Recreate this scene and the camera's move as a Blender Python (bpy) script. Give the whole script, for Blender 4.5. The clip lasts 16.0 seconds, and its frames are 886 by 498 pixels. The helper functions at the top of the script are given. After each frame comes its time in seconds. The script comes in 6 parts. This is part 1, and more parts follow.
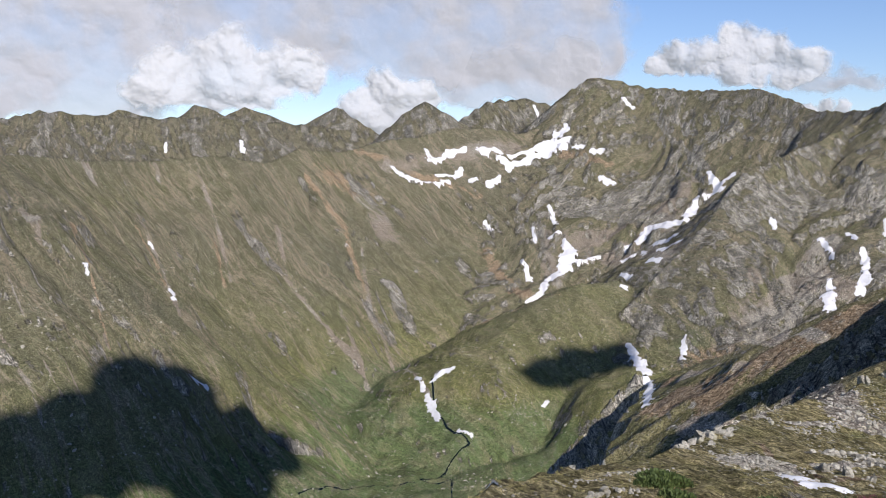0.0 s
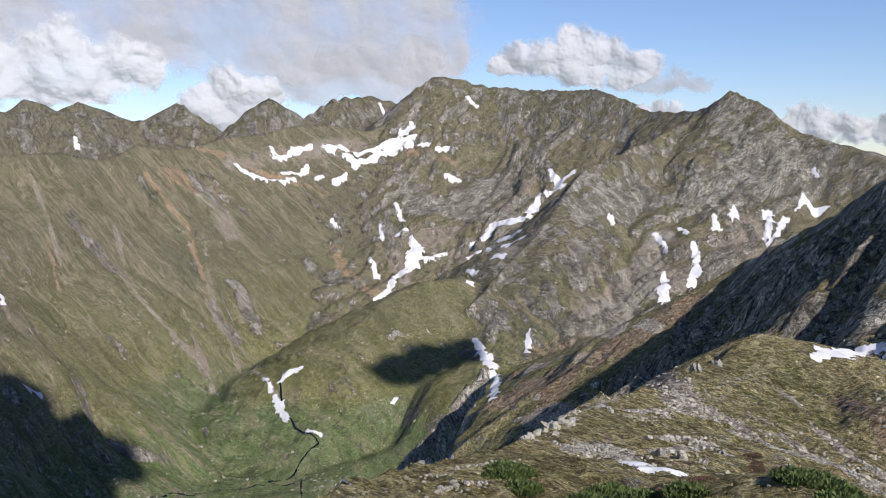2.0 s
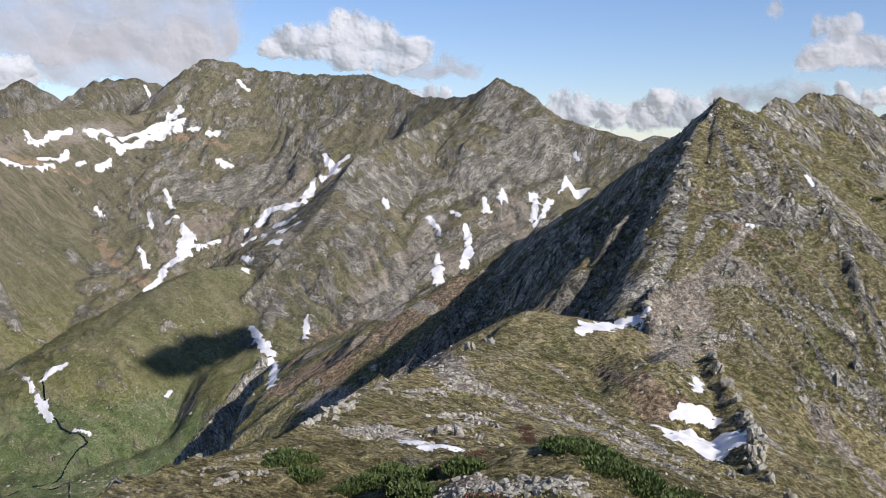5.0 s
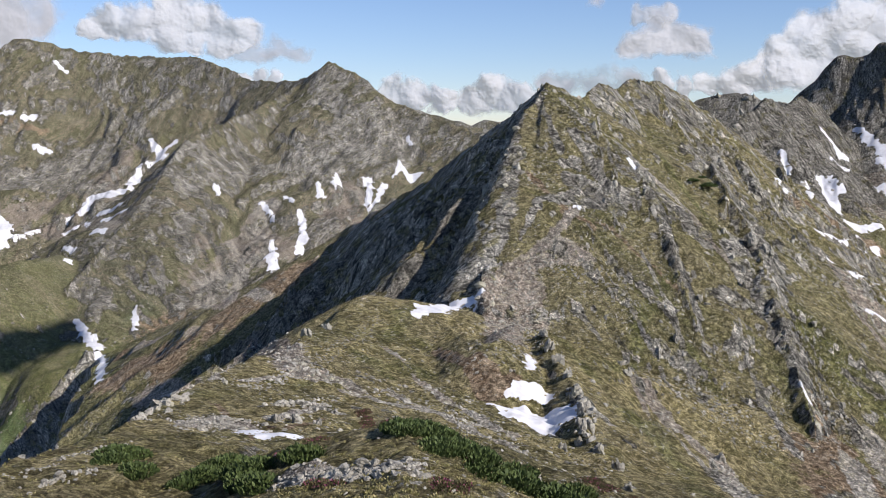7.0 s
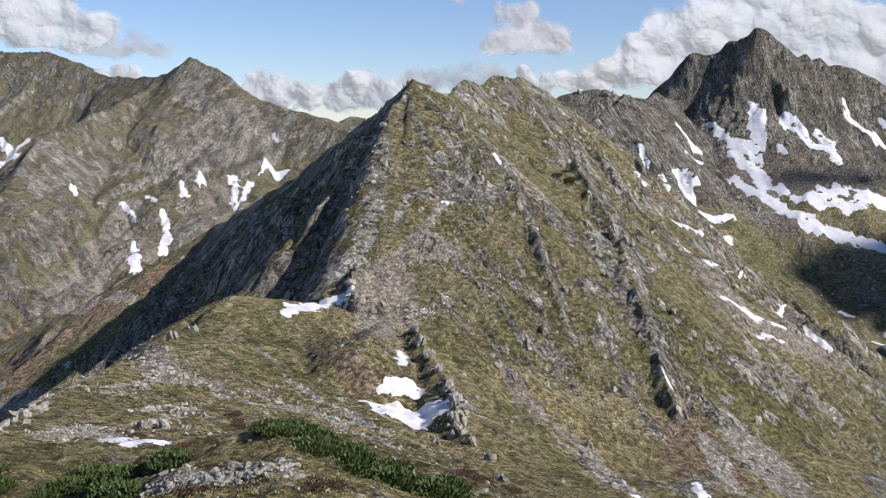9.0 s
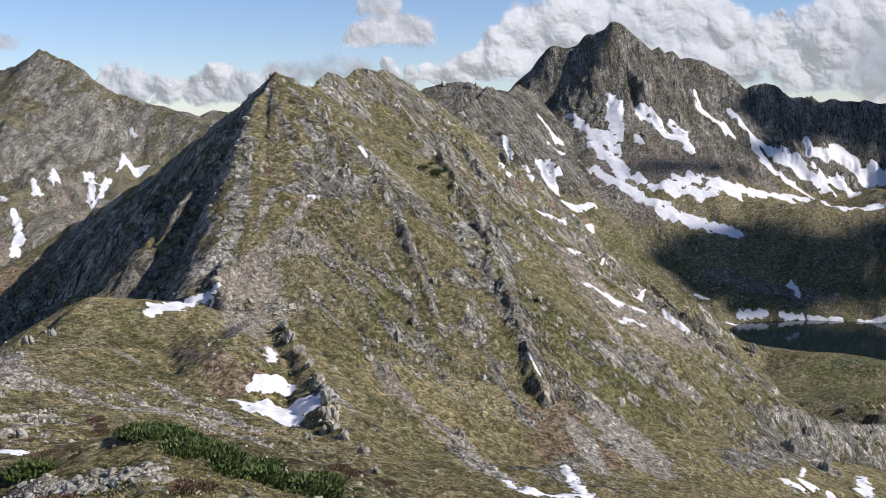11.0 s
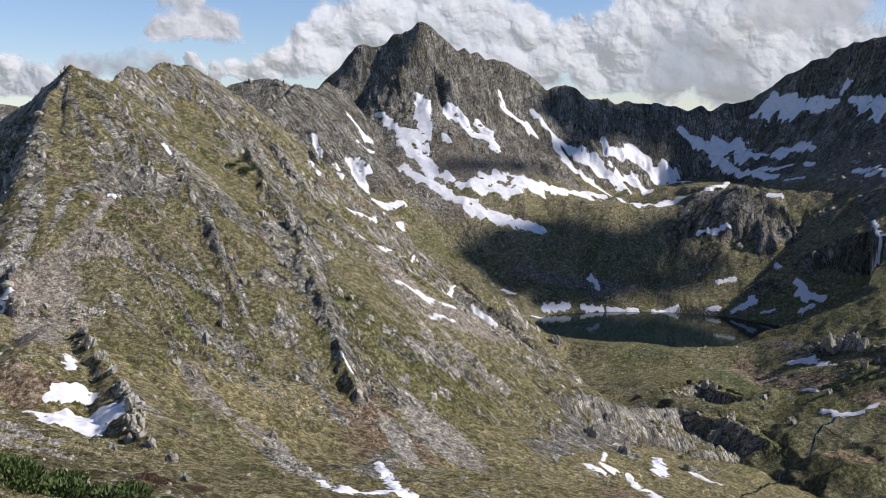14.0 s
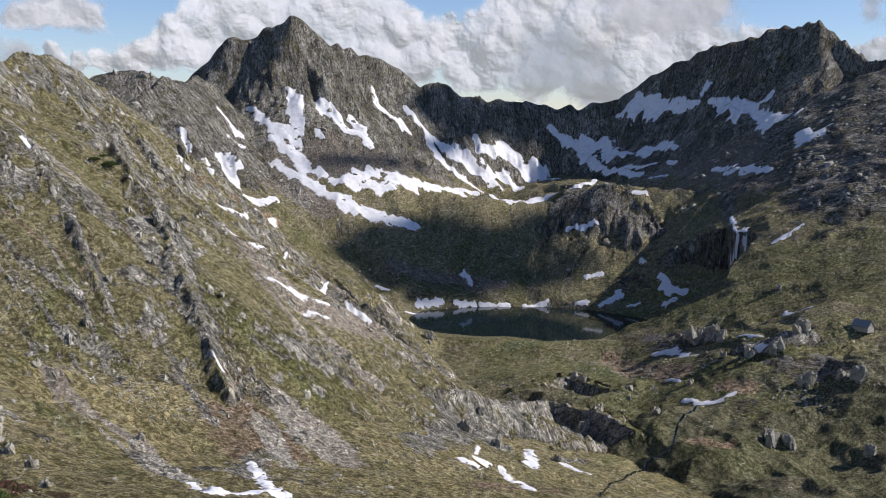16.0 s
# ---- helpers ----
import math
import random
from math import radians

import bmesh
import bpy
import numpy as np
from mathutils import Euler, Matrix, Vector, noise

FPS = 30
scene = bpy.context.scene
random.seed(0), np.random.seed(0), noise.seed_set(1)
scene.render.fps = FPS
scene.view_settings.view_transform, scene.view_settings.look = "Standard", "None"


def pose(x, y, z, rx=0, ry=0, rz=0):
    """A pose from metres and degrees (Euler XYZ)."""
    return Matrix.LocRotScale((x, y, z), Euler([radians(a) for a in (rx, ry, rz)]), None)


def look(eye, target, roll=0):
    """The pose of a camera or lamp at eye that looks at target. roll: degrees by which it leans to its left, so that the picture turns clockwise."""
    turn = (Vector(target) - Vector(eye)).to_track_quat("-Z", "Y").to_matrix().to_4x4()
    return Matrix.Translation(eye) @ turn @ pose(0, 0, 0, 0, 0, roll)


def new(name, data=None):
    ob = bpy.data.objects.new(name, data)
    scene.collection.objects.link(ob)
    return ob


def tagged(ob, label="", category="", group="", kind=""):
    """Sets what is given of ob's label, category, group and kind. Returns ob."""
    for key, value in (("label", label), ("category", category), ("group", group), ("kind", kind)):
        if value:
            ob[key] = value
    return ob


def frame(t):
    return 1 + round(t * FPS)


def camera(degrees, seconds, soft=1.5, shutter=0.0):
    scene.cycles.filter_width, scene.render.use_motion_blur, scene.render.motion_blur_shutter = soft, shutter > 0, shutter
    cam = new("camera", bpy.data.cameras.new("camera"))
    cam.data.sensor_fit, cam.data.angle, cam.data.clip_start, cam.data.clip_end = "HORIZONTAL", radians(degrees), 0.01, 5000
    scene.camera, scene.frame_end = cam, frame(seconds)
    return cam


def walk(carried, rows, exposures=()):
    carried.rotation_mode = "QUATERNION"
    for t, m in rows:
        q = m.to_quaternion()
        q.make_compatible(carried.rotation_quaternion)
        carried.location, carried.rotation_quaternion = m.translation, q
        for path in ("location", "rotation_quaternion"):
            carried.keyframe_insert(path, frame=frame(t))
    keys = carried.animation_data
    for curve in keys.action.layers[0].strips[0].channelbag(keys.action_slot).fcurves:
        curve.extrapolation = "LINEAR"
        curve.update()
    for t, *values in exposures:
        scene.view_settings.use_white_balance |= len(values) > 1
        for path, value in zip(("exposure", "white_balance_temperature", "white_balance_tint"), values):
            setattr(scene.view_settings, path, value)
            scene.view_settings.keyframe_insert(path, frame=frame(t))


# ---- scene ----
cam = camera(47.33, 16.0, soft=0.55)
# seconds, turn about the upright, look up or down, lean
ROWS = [
    (0.0, 85.14, -0.01, 0.00),
    (0.5, 85.13, -0.01, -2.25),
    (1.0, 85.10, -0.00, -4.41),
    (1.5, 85.06, -0.02, -6.64),
    (2.0, 85.02, -0.10, -8.66),
    (2.5, 84.92, -0.09, -10.60),
    (3.0, 84.82, -0.15, -12.56),
    (5.5, 83.95, 0.01, -23.82),
    (6.0, 83.71, 0.05, -26.34),
    (6.5, 83.50, 0.04, -28.65),
    (7.0, 83.31, 0.01, -30.73),
    (7.5, 83.21, 0.04, -32.72),
    (8.0, 83.15, 0.09, -34.59),
    (8.5, 83.11, 0.19, -36.37),
    (9.0, 83.09, 0.31, -38.21),
    (11.5, 82.55, 0.49, -47.55),
    (12.0, 82.54, 0.10, -49.24),
    (12.5, 82.47, 0.03, -50.99),
    (13.0, 82.42, 0.23, -52.87),
    (13.5, 82.42, 0.20, -54.75),
    (14.0, 82.44, 0.11, -56.47),
    (14.5, 82.44, -0.04, -58.28),
    (15.0, 82.35, -0.26, -60.12),
    (15.5, 82.25, -0.43, -61.93),
    (16.0, 82.26, -0.67, -63.58),
]
walk(cam, [(t, pose(0, 0, 0, rx, ry, rz)) for t, rx, ry, rz in ROWS])

# ---- daylight ----
SUN_TURN, SUN_HEIGHT = 152.0, 34.0
world = bpy.data.worlds.new("mountain_sky")
scene.world = world
world.use_nodes = True
sky = world.node_tree.nodes.new("ShaderNodeTexSky")
sky.sky_type, sky.sun_disc = "NISHITA", False
sky.sun_elevation, sky.sun_rotation = radians(SUN_HEIGHT), radians(SUN_TURN)
sky.altitude, sky.air_density, sky.dust_density, sky.ozone_density = 2200, 1.15, 0.0, 3.0
tint = world.node_tree.nodes.new("ShaderNodeMix")
tint.data_type, tint.blend_type = "RGBA", "MULTIPLY"
tint.inputs[0].default_value = 1.0
tint.inputs[7].default_value = (0.94, 0.945, 1.11, 1)
world.node_tree.links.new(sky.outputs[0], tint.inputs[6])
world.node_tree.links.new(tint.outputs[2], world.node_tree.nodes["Background"].inputs[0])
world.node_tree.nodes["Background"].inputs[1].default_value = 0.115
SUN_WAY = Vector((math.sin(radians(SUN_TURN)) * math.cos(radians(SUN_HEIGHT)), math.cos(radians(SUN_TURN)) * math.cos(radians(SUN_HEIGHT)), math.sin(radians(SUN_HEIGHT))))
sun = new("sun", bpy.data.lights.new("sun", "SUN"))
sun.data.energy, sun.data.angle, sun.data.color = 5.8, radians(0.6), (1.0, 0.935, 0.915)
sun.matrix_world = look((0, 0, 0), -SUN_WAY)
scene.view_settings.exposure = -0.02


# ---- materials ----
class Nodes:
    """Short hand for a node material."""

    def __init__(self, name):
        self.mat = bpy.data.materials.new(name)
        self.mat.use_nodes = True
        self.tree = self.mat.node_tree
        self.bsdf = self.tree.nodes["Principled BSDF"]
        self.out = self.tree.nodes["Material Output"]

    def put(self, socket, value):
        if isinstance(value, bpy.types.NodeSocket):
            self.tree.links.new(value, socket)
        elif isinstance(value, (tuple, list)) and len(value) == 3 and socket.type == "RGBA":
            socket.default_value = (*value, 1)
        else:
            socket.default_value = value

    def place(self, scale=(1, 1, 1)):
        g = self.tree.nodes.new("ShaderNodeNewGeometry").outputs["Position"]
        m = self.tree.nodes.new("ShaderNodeVectorMath")
        m.operation = "MULTIPLY"
        self.put(m.inputs[0], g)
        m.inputs[1].default_value = scale
        return m.outputs[0]

    def noise(self, scale, detail=4.0, rough=0.55, vector=None, warp=0.0):
        n = self.tree.nodes.new("ShaderNodeTexNoise")
        self.put(n.inputs["Vector"], vector or self.place())
        n.inputs["Scale"].default_value, n.inputs["Detail"].default_value = scale, detail
        n.inputs["Roughness"].default_value, n.inputs["Distortion"].default_value = rough, warp
        return n.outputs["Fac"]

    def cells(self, scale, vector=None, what="Distance", feature="F1"):
        n = self.tree.nodes.new("ShaderNodeTexVoronoi")
        n.feature = feature
        self.put(n.inputs["Vector"], vector or self.place())
        n.inputs["Scale"].default_value = scale
        return n.outputs[what]

    def math(self, op, a, b=0.0, c=0.0):
        n = self.tree.nodes.new("ShaderNodeMath")
        n.operation = op
        for i, v in enumerate((a, b, c)):
            self.put(n.inputs[i], v)
        return n.outputs[0]

    def step(self, value, low, high, to_low=0.0, to_high=1.0):
        n = self.tree.nodes.new("ShaderNodeMapRange")
        n.interpolation_type = "SMOOTHSTEP"
        for i, v in enumerate((value, low, high, to_low, to_high)):
            self.put(n.inputs[i], v)
        return n.outputs[0]

    def mix(self, fac, a, b, blend="MIX"):
        n = self.tree.nodes.new("ShaderNodeMix")
        n.data_type, n.blend_type = "RGBA", blend
        self.put(n.inputs[0], fac)
        self.put(n.inputs[6], a)
        self.put(n.inputs[7], b)
        return n.outputs[2]

    def read(self, name):
        n = self.tree.nodes.new("ShaderNodeAttribute")
        n.attribute_name = name
        return n.outputs["Fac"]

    def flow(self, scale=(1, 1, 1)):
        """Place along and down the slope, stretched downhill."""
        n = self.tree.nodes.new("ShaderNodeAttribute")
        n.attribute_name = "flow"
        m = self.tree.nodes.new("ShaderNodeVectorMath")
        m.operation = "MULTIPLY"
        self.put(m.inputs[0], n.outputs["Vector"])
        m.inputs[1].default_value = scale
        return m.outputs[0]

    def island(self):
        return self.tree.nodes.new("ShaderNodeNewGeometry").outputs["Random Per Island"]

    def bump(self, height, distance, strength=1.0, below=None):
        n = self.tree.nodes.new("ShaderNodeBump")
        n.inputs["Strength"].default_value, n.inputs["Distance"].default_value = strength, distance
        self.put(n.inputs["Height"], height)
        if below is not None:
            self.put(n.inputs["Normal"], below)
        return n.outputs[0]

    def done(self, color, rough=0.9, normal=None, spec=0.25, metal=0.0):
        self.put(self.bsdf.inputs["Base Color"], color)
        self.put(self.bsdf.inputs["Roughness"], rough)
        self.bsdf.inputs["Specular IOR Level"].default_value = spec
        self.bsdf.inputs["Metallic"].default_value = metal
        if normal is not None:
            self.put(self.bsdf.inputs["Normal"], normal)
        return self.mat


def land_material():
    """Alpine turf, bare rock, scree and red earth, told apart by what the land is."""
    n = Nodes("alpine_land")
    broad, middle = n.noise(0.012, 6, 0.6), n.noise(0.07, 9, 0.7)
    fine, tiny = n.noise(0.4, 11, 0.8), n.noise(3.0, 8, 0.8)
    slip = n.noise(.085, 10, .74, n.flow((1, 1.5, 1)))
    streak, thread = n.noise(.11, 9, .72, n.flow((1, 1.2, 1))), n.noise(.6, 9, .78, n.flow((1, .8, 1)))
    # turf: olive to straw, in tongues that run downhill
    turf = n.mix(n.step(broad, .35, .65), (.15, .138, .075), (.225, .195, .118))
    turf = n.mix(n.step(slip, .44, .56), turf, (.115, .118, .05))
    turf = n.mix(n.step(fine, .52, .66, 0, .6), turf, (.29, .255, .155))
    turf = n.mix(n.read("dry"), turf, n.mix(n.step(fine, .42, .6), (.29, .243, .105), (.44, .37, .195)))
    turf = n.mix(n.math("MULTIPLY", n.step(n.read("lush"), .1, .9), n.step(middle, .3, .6, .45, 1.0)), turf, n.mix(n.step(fine, .4, .62), (.14, .15, .05), (.23, .225, .09)))
    turf = n.mix(n.step(n.read("lush"), .95, 1.35, 0, .9), turf, n.mix(n.step(fine, .4, .65), (.085, .135, .05), (.15, .195, .085)))
    turf = n.mix(n.step(thread, .46, .58, 0, .32), turf, n.mix(.55, turf, (.045, .04, .016)))
    turf = n.mix(n.step(streak, .55, .68, 0, .55), turf, (.25, .215, .135))
    tongue = n.noise(.05, 7, .64, n.flow((1, .8, 1)))
    turf = n.mix(n.step(tongue, .5, .6, 0, .42), turf, (.27, .235, .135))
    turf = n.mix(n.step(tongue, .5, .4, 0, .42), turf, (.092, .098, .04))
    # distant turf dulled to grey in its colour, in place of haze
    turf = n.mix(n.read("haze"), turf, n.mix(n.step(fine, .42, .6), (.088, .084, .062), (.16, .15, .115)))
    # bare rock: pale slabs and cracks that run downhill, their shade painted dark
    stone = n.mix(n.step(slip, .43, .57), (.27, .252, .21), (.60, .565, .48))
    stone = n.mix(n.step(thread, .52, .58), stone, (.085, .08, .07))
    stone = n.mix(n.step(fine, .52, .60, 0, .8), stone, (.15, .14, .12))
    stone = n.mix(n.step(n.noise(0.16, 7, .7), .52, .62), stone, (.24, .22, .125))
    for scale, wide in ((.22, .05), (.8, .06)):
        cleft_shade = n.cells(scale, n.flow((1, 1.3, 1)), feature="DISTANCE_TO_EDGE")
        cleft_shade = n.math("ADD", cleft_shade, n.math("MULTIPLY", n.math("SUBTRACT", fine, .5), .25))
        stone = n.mix(n.step(cleft_shade, wide * .4, wide, .6, 0), stone, (.055, .052, .045))
    stone = n.mix(1.0, stone, n.read("tone"), "MULTIPLY")
    grit = n.cells(0.8)
    rubble = n.mix(n.step(grit, .15, .6), (.54, .50, .43), (.27, .25, .21))
    rubble = n.mix(n.step(broad, .36, .54), rubble, n.mix(.6, rubble, (.22, .165, .12)))
    rubble = n.mix(n.step(fine, .5, .6, 0, .7), rubble, (.26, .235, .165))
    rubble = n.mix(1.0, rubble, n.read("tone"), "MULTIPLY")
    earth = n.mix(n.step(fine, .40, .60), (.20, .135, .08), (.35, .27, .18))
    wob = n.math("ADD", n.math("MULTIPLY", n.math("SUBTRACT", streak, .5), 1.5), n.math("MULTIPLY", n.math("SUBTRACT", fine, .5), .7))
    wob = n.math("ADD", wob, n.math("MULTIPLY", n.math("SUBTRACT", thread, .5), 1.1))
    is_rock = n.step(n.math("ADD", n.read("rock"), wob), .44, .50)
    is_scree = n.step(n.math("ADD", n.read("scree"), wob), .45, .55)
    is_earth = n.step(n.math("ADD", n.read("earth"), wob), .46, .60)
    spots = n.math("MULTIPLY", n.step(n.noise(1.0, 8, .8), .57, .60), n.step(n.math("ADD", n.read("stones"), n.math("MULTIPLY", n.math("SUBTRACT", middle, .5), 1.6)), .35, .6))
    lines = n.math("ABSOLUTE", n.math("SUBTRACT", n.noise(1.0, 5, .6, n.flow((.013, .008, 1))), .5))
    rills = n.math("ABSOLUTE", n.math("SUBTRACT", n.noise(1.0, 5, .6, n.flow((.034, .010, 1))), .5))
    lines = n.math("MAXIMUM", n.step(lines, .004, .016, 1, 0), n.step(rills, .006, .02, .75, 0))
    lines = n.math("MULTIPLY", lines, n.math("MULTIPLY", n.read("gully"), n.step(fine, .35, .52)))
    turf = n.mix(lines, turf, n.mix(n.step(thread, .4, .6), (.33, .285, .215), (.23, .175, .115)))
    color = n.mix(is_earth, turf, earth)
    color = n.mix(is_scree, color, rubble)
    color = n.mix(spots, color, (.56, .53, .46))
    color = n.mix(is_rock, color, stone)
    # shade of shrubs, holes and tussocks too small to stand out, painted as specks
    color = n.mix(n.step(tiny, .48, .56, 0, .75), color, n.mix(.55, color, (.03, .028, .014)))
    grain = n.noise(.8, 12, .92)
    color = n.mix(1.0, color, n.step(grain, .38, .62, .55, 1.45), "MULTIPLY")
    for scale, low, high in ((.24, .88, 1.12), (.8, .84, 1.16), (2.6, .74, 1.26)):
        color = n.mix(1.0, color, n.step(n.noise(scale, 4, .62), .46, .54, low, high), "MULTIPLY")
    blades = n.noise(14, 6, .8)
    color = n.mix(1.0, color, n.step(blades, .38, .62, .55, 1.5), "MULTIPLY")
    relief = n.math("ADD", n.math("MULTIPLY", middle, 1.2), n.math("MULTIPLY", fine, n.step(is_rock, 0, 1, .9, 1.8)))
    relief = n.math("ADD", n.math("ADD", relief, n.math("MULTIPLY", tiny, .25)), n.math("MULTIPLY", n.math("ADD", streak, n.math("MULTIPLY", thread, .5)), n.step(is_rock, 0, 1, .7, 1.6)))
    return n.done(color, .95, n.bump(relief, 1.9, 1.0), .08)


def snow_material():
    n = Nodes("old_snow")
    a, b = n.noise(0.35, 5, .6), n.noise(2.2, 5, .65)
    c = n.mix(n.step(a, .4, .75), (.68, .68, .69), (.58, .565, .55))
    c = n.mix(n.step(b, .6, .8, 0, .5), c, (.52, .47, .42))
    return n.done(c, .6, n.bump(n.math("ADD", a, n.math("MULTIPLY", b, .25)), .35, .6), .3)


def water_material():
    n = Nodes("tarn_water")
    v = n.place((1, 1, 1))
    return n.done((.008, .016, .017), .06, n.bump(n.noise(.5, 3, .5, v), .05, .03), .5)


LAND, SNOW, WATER = land_material(), snow_material(), water_material()

# ---- land: heights ----
LAKE = (528.0, 205.0, -118.0)
RIDGES = []


def gradient_noise(x, y, seed):
    """Smooth noise in about -1 to 1 over arrays."""
    c, s = math.cos(seed * 1.7 + .6), math.sin(seed * 1.7 + .6)
    x, y = x * c - y * s + seed * .37, x * s + y * c + seed * .61
    xi, yi = np.floor(x), np.floor(y)
    fx, fy = (x - xi).astype(np.float32), (y - yi).astype(np.float32)
    xi, yi = xi.astype(np.int64), yi.astype(np.int64)
    ux, uy = fx * fx * fx * (fx * (fx * 6 - 15) + 10), fy * fy * fy * (fy * (fy * 6 - 15) + 10)

    def corner(i, j):
        h = ((xi + i) * 374761393 + (yi + j) * 668265263 + seed * 144665) & 0xFFFFFFFF
        h = ((h ^ (h >> 13)) * 1274126177) & 0xFFFFFFFF
        a = ((h ^ (h >> 16)) & 1023).astype(np.float32) * np.float32(2 * np.pi / 1024)
        return np.cos(a) * (fx - i) + np.sin(a) * (fy - j)

    low = corner(0, 0) * (1 - ux) + corner(1, 0) * ux
    high = corner(0, 1) * (1 - ux) + corner(1, 1) * ux
    return (low * (1 - uy) + high * uy) * 1.4


def smooth(a, b, v):
    u = np.clip((v - a) / (b - a), 0, 1)
    return u * u * (3 - 2 * u)


def ridge(group, crest, left, right, rib, jag):
    """A crest line; left and right of it the land falls at a first slope, a last slope and over a width; rib: depth and spacing of the gullies."""
    RIDGES.append((group, np.array(crest, np.float32), left, right, rib, jag))


LAKE_TURN, LAKE_SIZE = radians(-66.6), (70.0, 44.0)
ridge("left", [(-597.6, 1188.2, 17.6), (-591.9, 1356.5, 12.6), (-571.9, 1419.1, 10.0), (-529.3, 1499.3, 4.8), (-467.5, 1572.0, 2.4), (-427.8, 1603.9, 6.9), (-366.4, 1649.8, 12.6), (-298.1, 1704.1, -1.1), (-250.5, 1772.4, 26.3), (-177.4, 1831.4, 21.1), (-119.0, 1876.2, 40.4), (-47.2, 1929.4, 50.1), (17.6, 1979.9, 68.9), (84.7, 2008.2, 69.9), (164.9, 2033.3, 59.5), (231.6, 2077.1, 98.6), (266.7, 2113.2, 153.7)],
      left=(0.62, 0.56, 300), right=(0.8, 0.6, 200), rib=(16, 70), jag=3)
ridge("main", [(266.7, 2113.2, 153.7), (307.1, 2128.0, 178.1), (358.7, 2119.9, 174.0), (396.8, 2102.9, 158.8), (453.9, 2070.8, 150.7), (519.6, 2014.1, 143.2), (588.3, 1911.5, 139.1), (623.3, 1826.6, 114.9), (644.4, 1744.8, 87.7)],
      left=(1.0, 0.55, 160), right=(1.0, 0.46, 190), rib=(15, 58), jag=4)
ridge("main", [(644.4, 1744.8, 87.7), (667.0, 1628.7, 83.5), (678.1, 1580.7, 88.2), (696.2, 1539.9, 112.5), (725.3, 1493.1, 92.3), (736.5, 1454.1, 68.3), (763.1, 1417.7, 40.9), (795.5, 1341.9, 16.5), (816.0, 1294.2, 1.1), (835.4, 1233.8, -13.6), (858.0, 1156.4, -38.0)],
      left=(1.0, 0.55, 160), right=(1.0, 0.46, 190), rib=(15, 58), jag=4)
ridge("main", [(673.7, 1582.6, 84.5), (583.4, 1532.7, 41.8), (489.8, 1481.1, 9.7), (427.5, 1437.8, -13.7), (397.9, 1409.9, -39.1), (355.0, 1374.9, -88.6), (307.8, 1345.2, -127.6), (260.8, 1304.2, -162.7), (225.1, 1270.2, -189.1), (201.9, 1223.4, -236.3)],
      left=(1.0, 0.6, 80), right=(1.1, 0.5, 110), rib=(14, 55), jag=4)
ridge("main", [(411.5, 1967.4, 29.3), (358.9, 1916.7, -11.8), (303.0, 1865.6, -47.8), (251.9, 1832.8, -64.4), (217.1, 1796.9, -86.2)],
      left=(1.1, 0.5, 60), right=(0.9, 0.5, 70), rib=(10, 40), jag=3)
ridge("main", [(224.2, 2007.5, 54.3), (126.2, 1955.9, 20.5), (16.9, 1899.9, -22.3), (-85.8, 1828.0, -57.1)],
      left=(0.8, 0.6, 60), right=(0.3, 0.7, 120), rib=(9, 60), jag=4)
ridge("valley", [(232.4, 1350.1, -157.5), (176.4, 1328.3, -161.0), (128.3, 1293.7, -175.1), (81.7, 1247.3, -204.3), (52.5, 1218.9, -241.5), (24.4, 1189.8, -283.7)],
      left=(0.35, 0.75, 60), right=(0.35, 0.6, 60), rib=(6, 40), jag=2)
ridge("far", [(-1121.3, 2234.5, 91.1), (-1037.3, 2384.1, 103.8), (-975.6, 2463.9, 127.6), (-845.1, 2564.3, 118.7), (-767.8, 2640.6, 117.9), (-583.6, 2738.5, 122.3), (-382.7, 2824.2, 104.4), (-211.6, 2842.1, 84.7), (-37.4, 2799.7, 41.7)],
      left=(0.7, 0.5, 200), right=(0.7, 0.5, 200), rib=(22, 90), jag=5)
ridge("far", [(-1103.8, 3321.4, 157.4), (-1061.4, 3335.2, 182.0), (-968.4, 3363.4, 159.5)],
      left=(1.0, 0.6, 200), right=(1.0, 0.6, 200), rib=(15, 90), jag=5)
ridge("far", [(-1115.7, 4152.7, 169.4), (-1016.7, 4178.1, 241.8), (-972.9, 4188.5, 237.8), (-896.0, 4205.6, 199.4)],
      left=(1.0, 0.6, 200), right=(1.0, 0.6, 200), rib=(20, 120), jag=6)
ridge("far", [(-809.5, 3610.4, 157.3), (-708.6, 3631.5, 208.2), (-634.9, 3645.1, 178.9), (-536.6, 3660.9, 145.4)],
      left=(1.0, 0.6, 200), right=(1.0, 0.6, 200), rib=(20, 110), jag=6)
ridge("far", [(-456.4, 3369.2, 137.5), (-356.2, 3381.3, 193.9), (-239.4, 3341.4, 116.2)],
      left=(1.0, 0.6, 200), right=(1.0, 0.6, 200), rib=(16, 90), jag=5)
ridge("far", [(-148.3, 2695.9, 93.7), (-93.5, 2718.4, 142.4), (-48.5, 2729.6, 165.5), (9.0, 2730.0, 134.1), (61.8, 2719.3, 108.1)],
      left=(1.0, 0.6, 200), right=(1.0, 0.6, 200), rib=(24, 80), jag=5)
ridge("far", [(25.7, 2899.9, 107.3), (124.1, 2947.4, 177.2), (225.3, 2991.5, 193.0), (293.1, 3005.7, 184.0), (362.8, 3028.4, 148.8)],
      left=(1.0, 0.6, 200), right=(1.0, 0.6, 200), rib=(24, 90), jag=5)
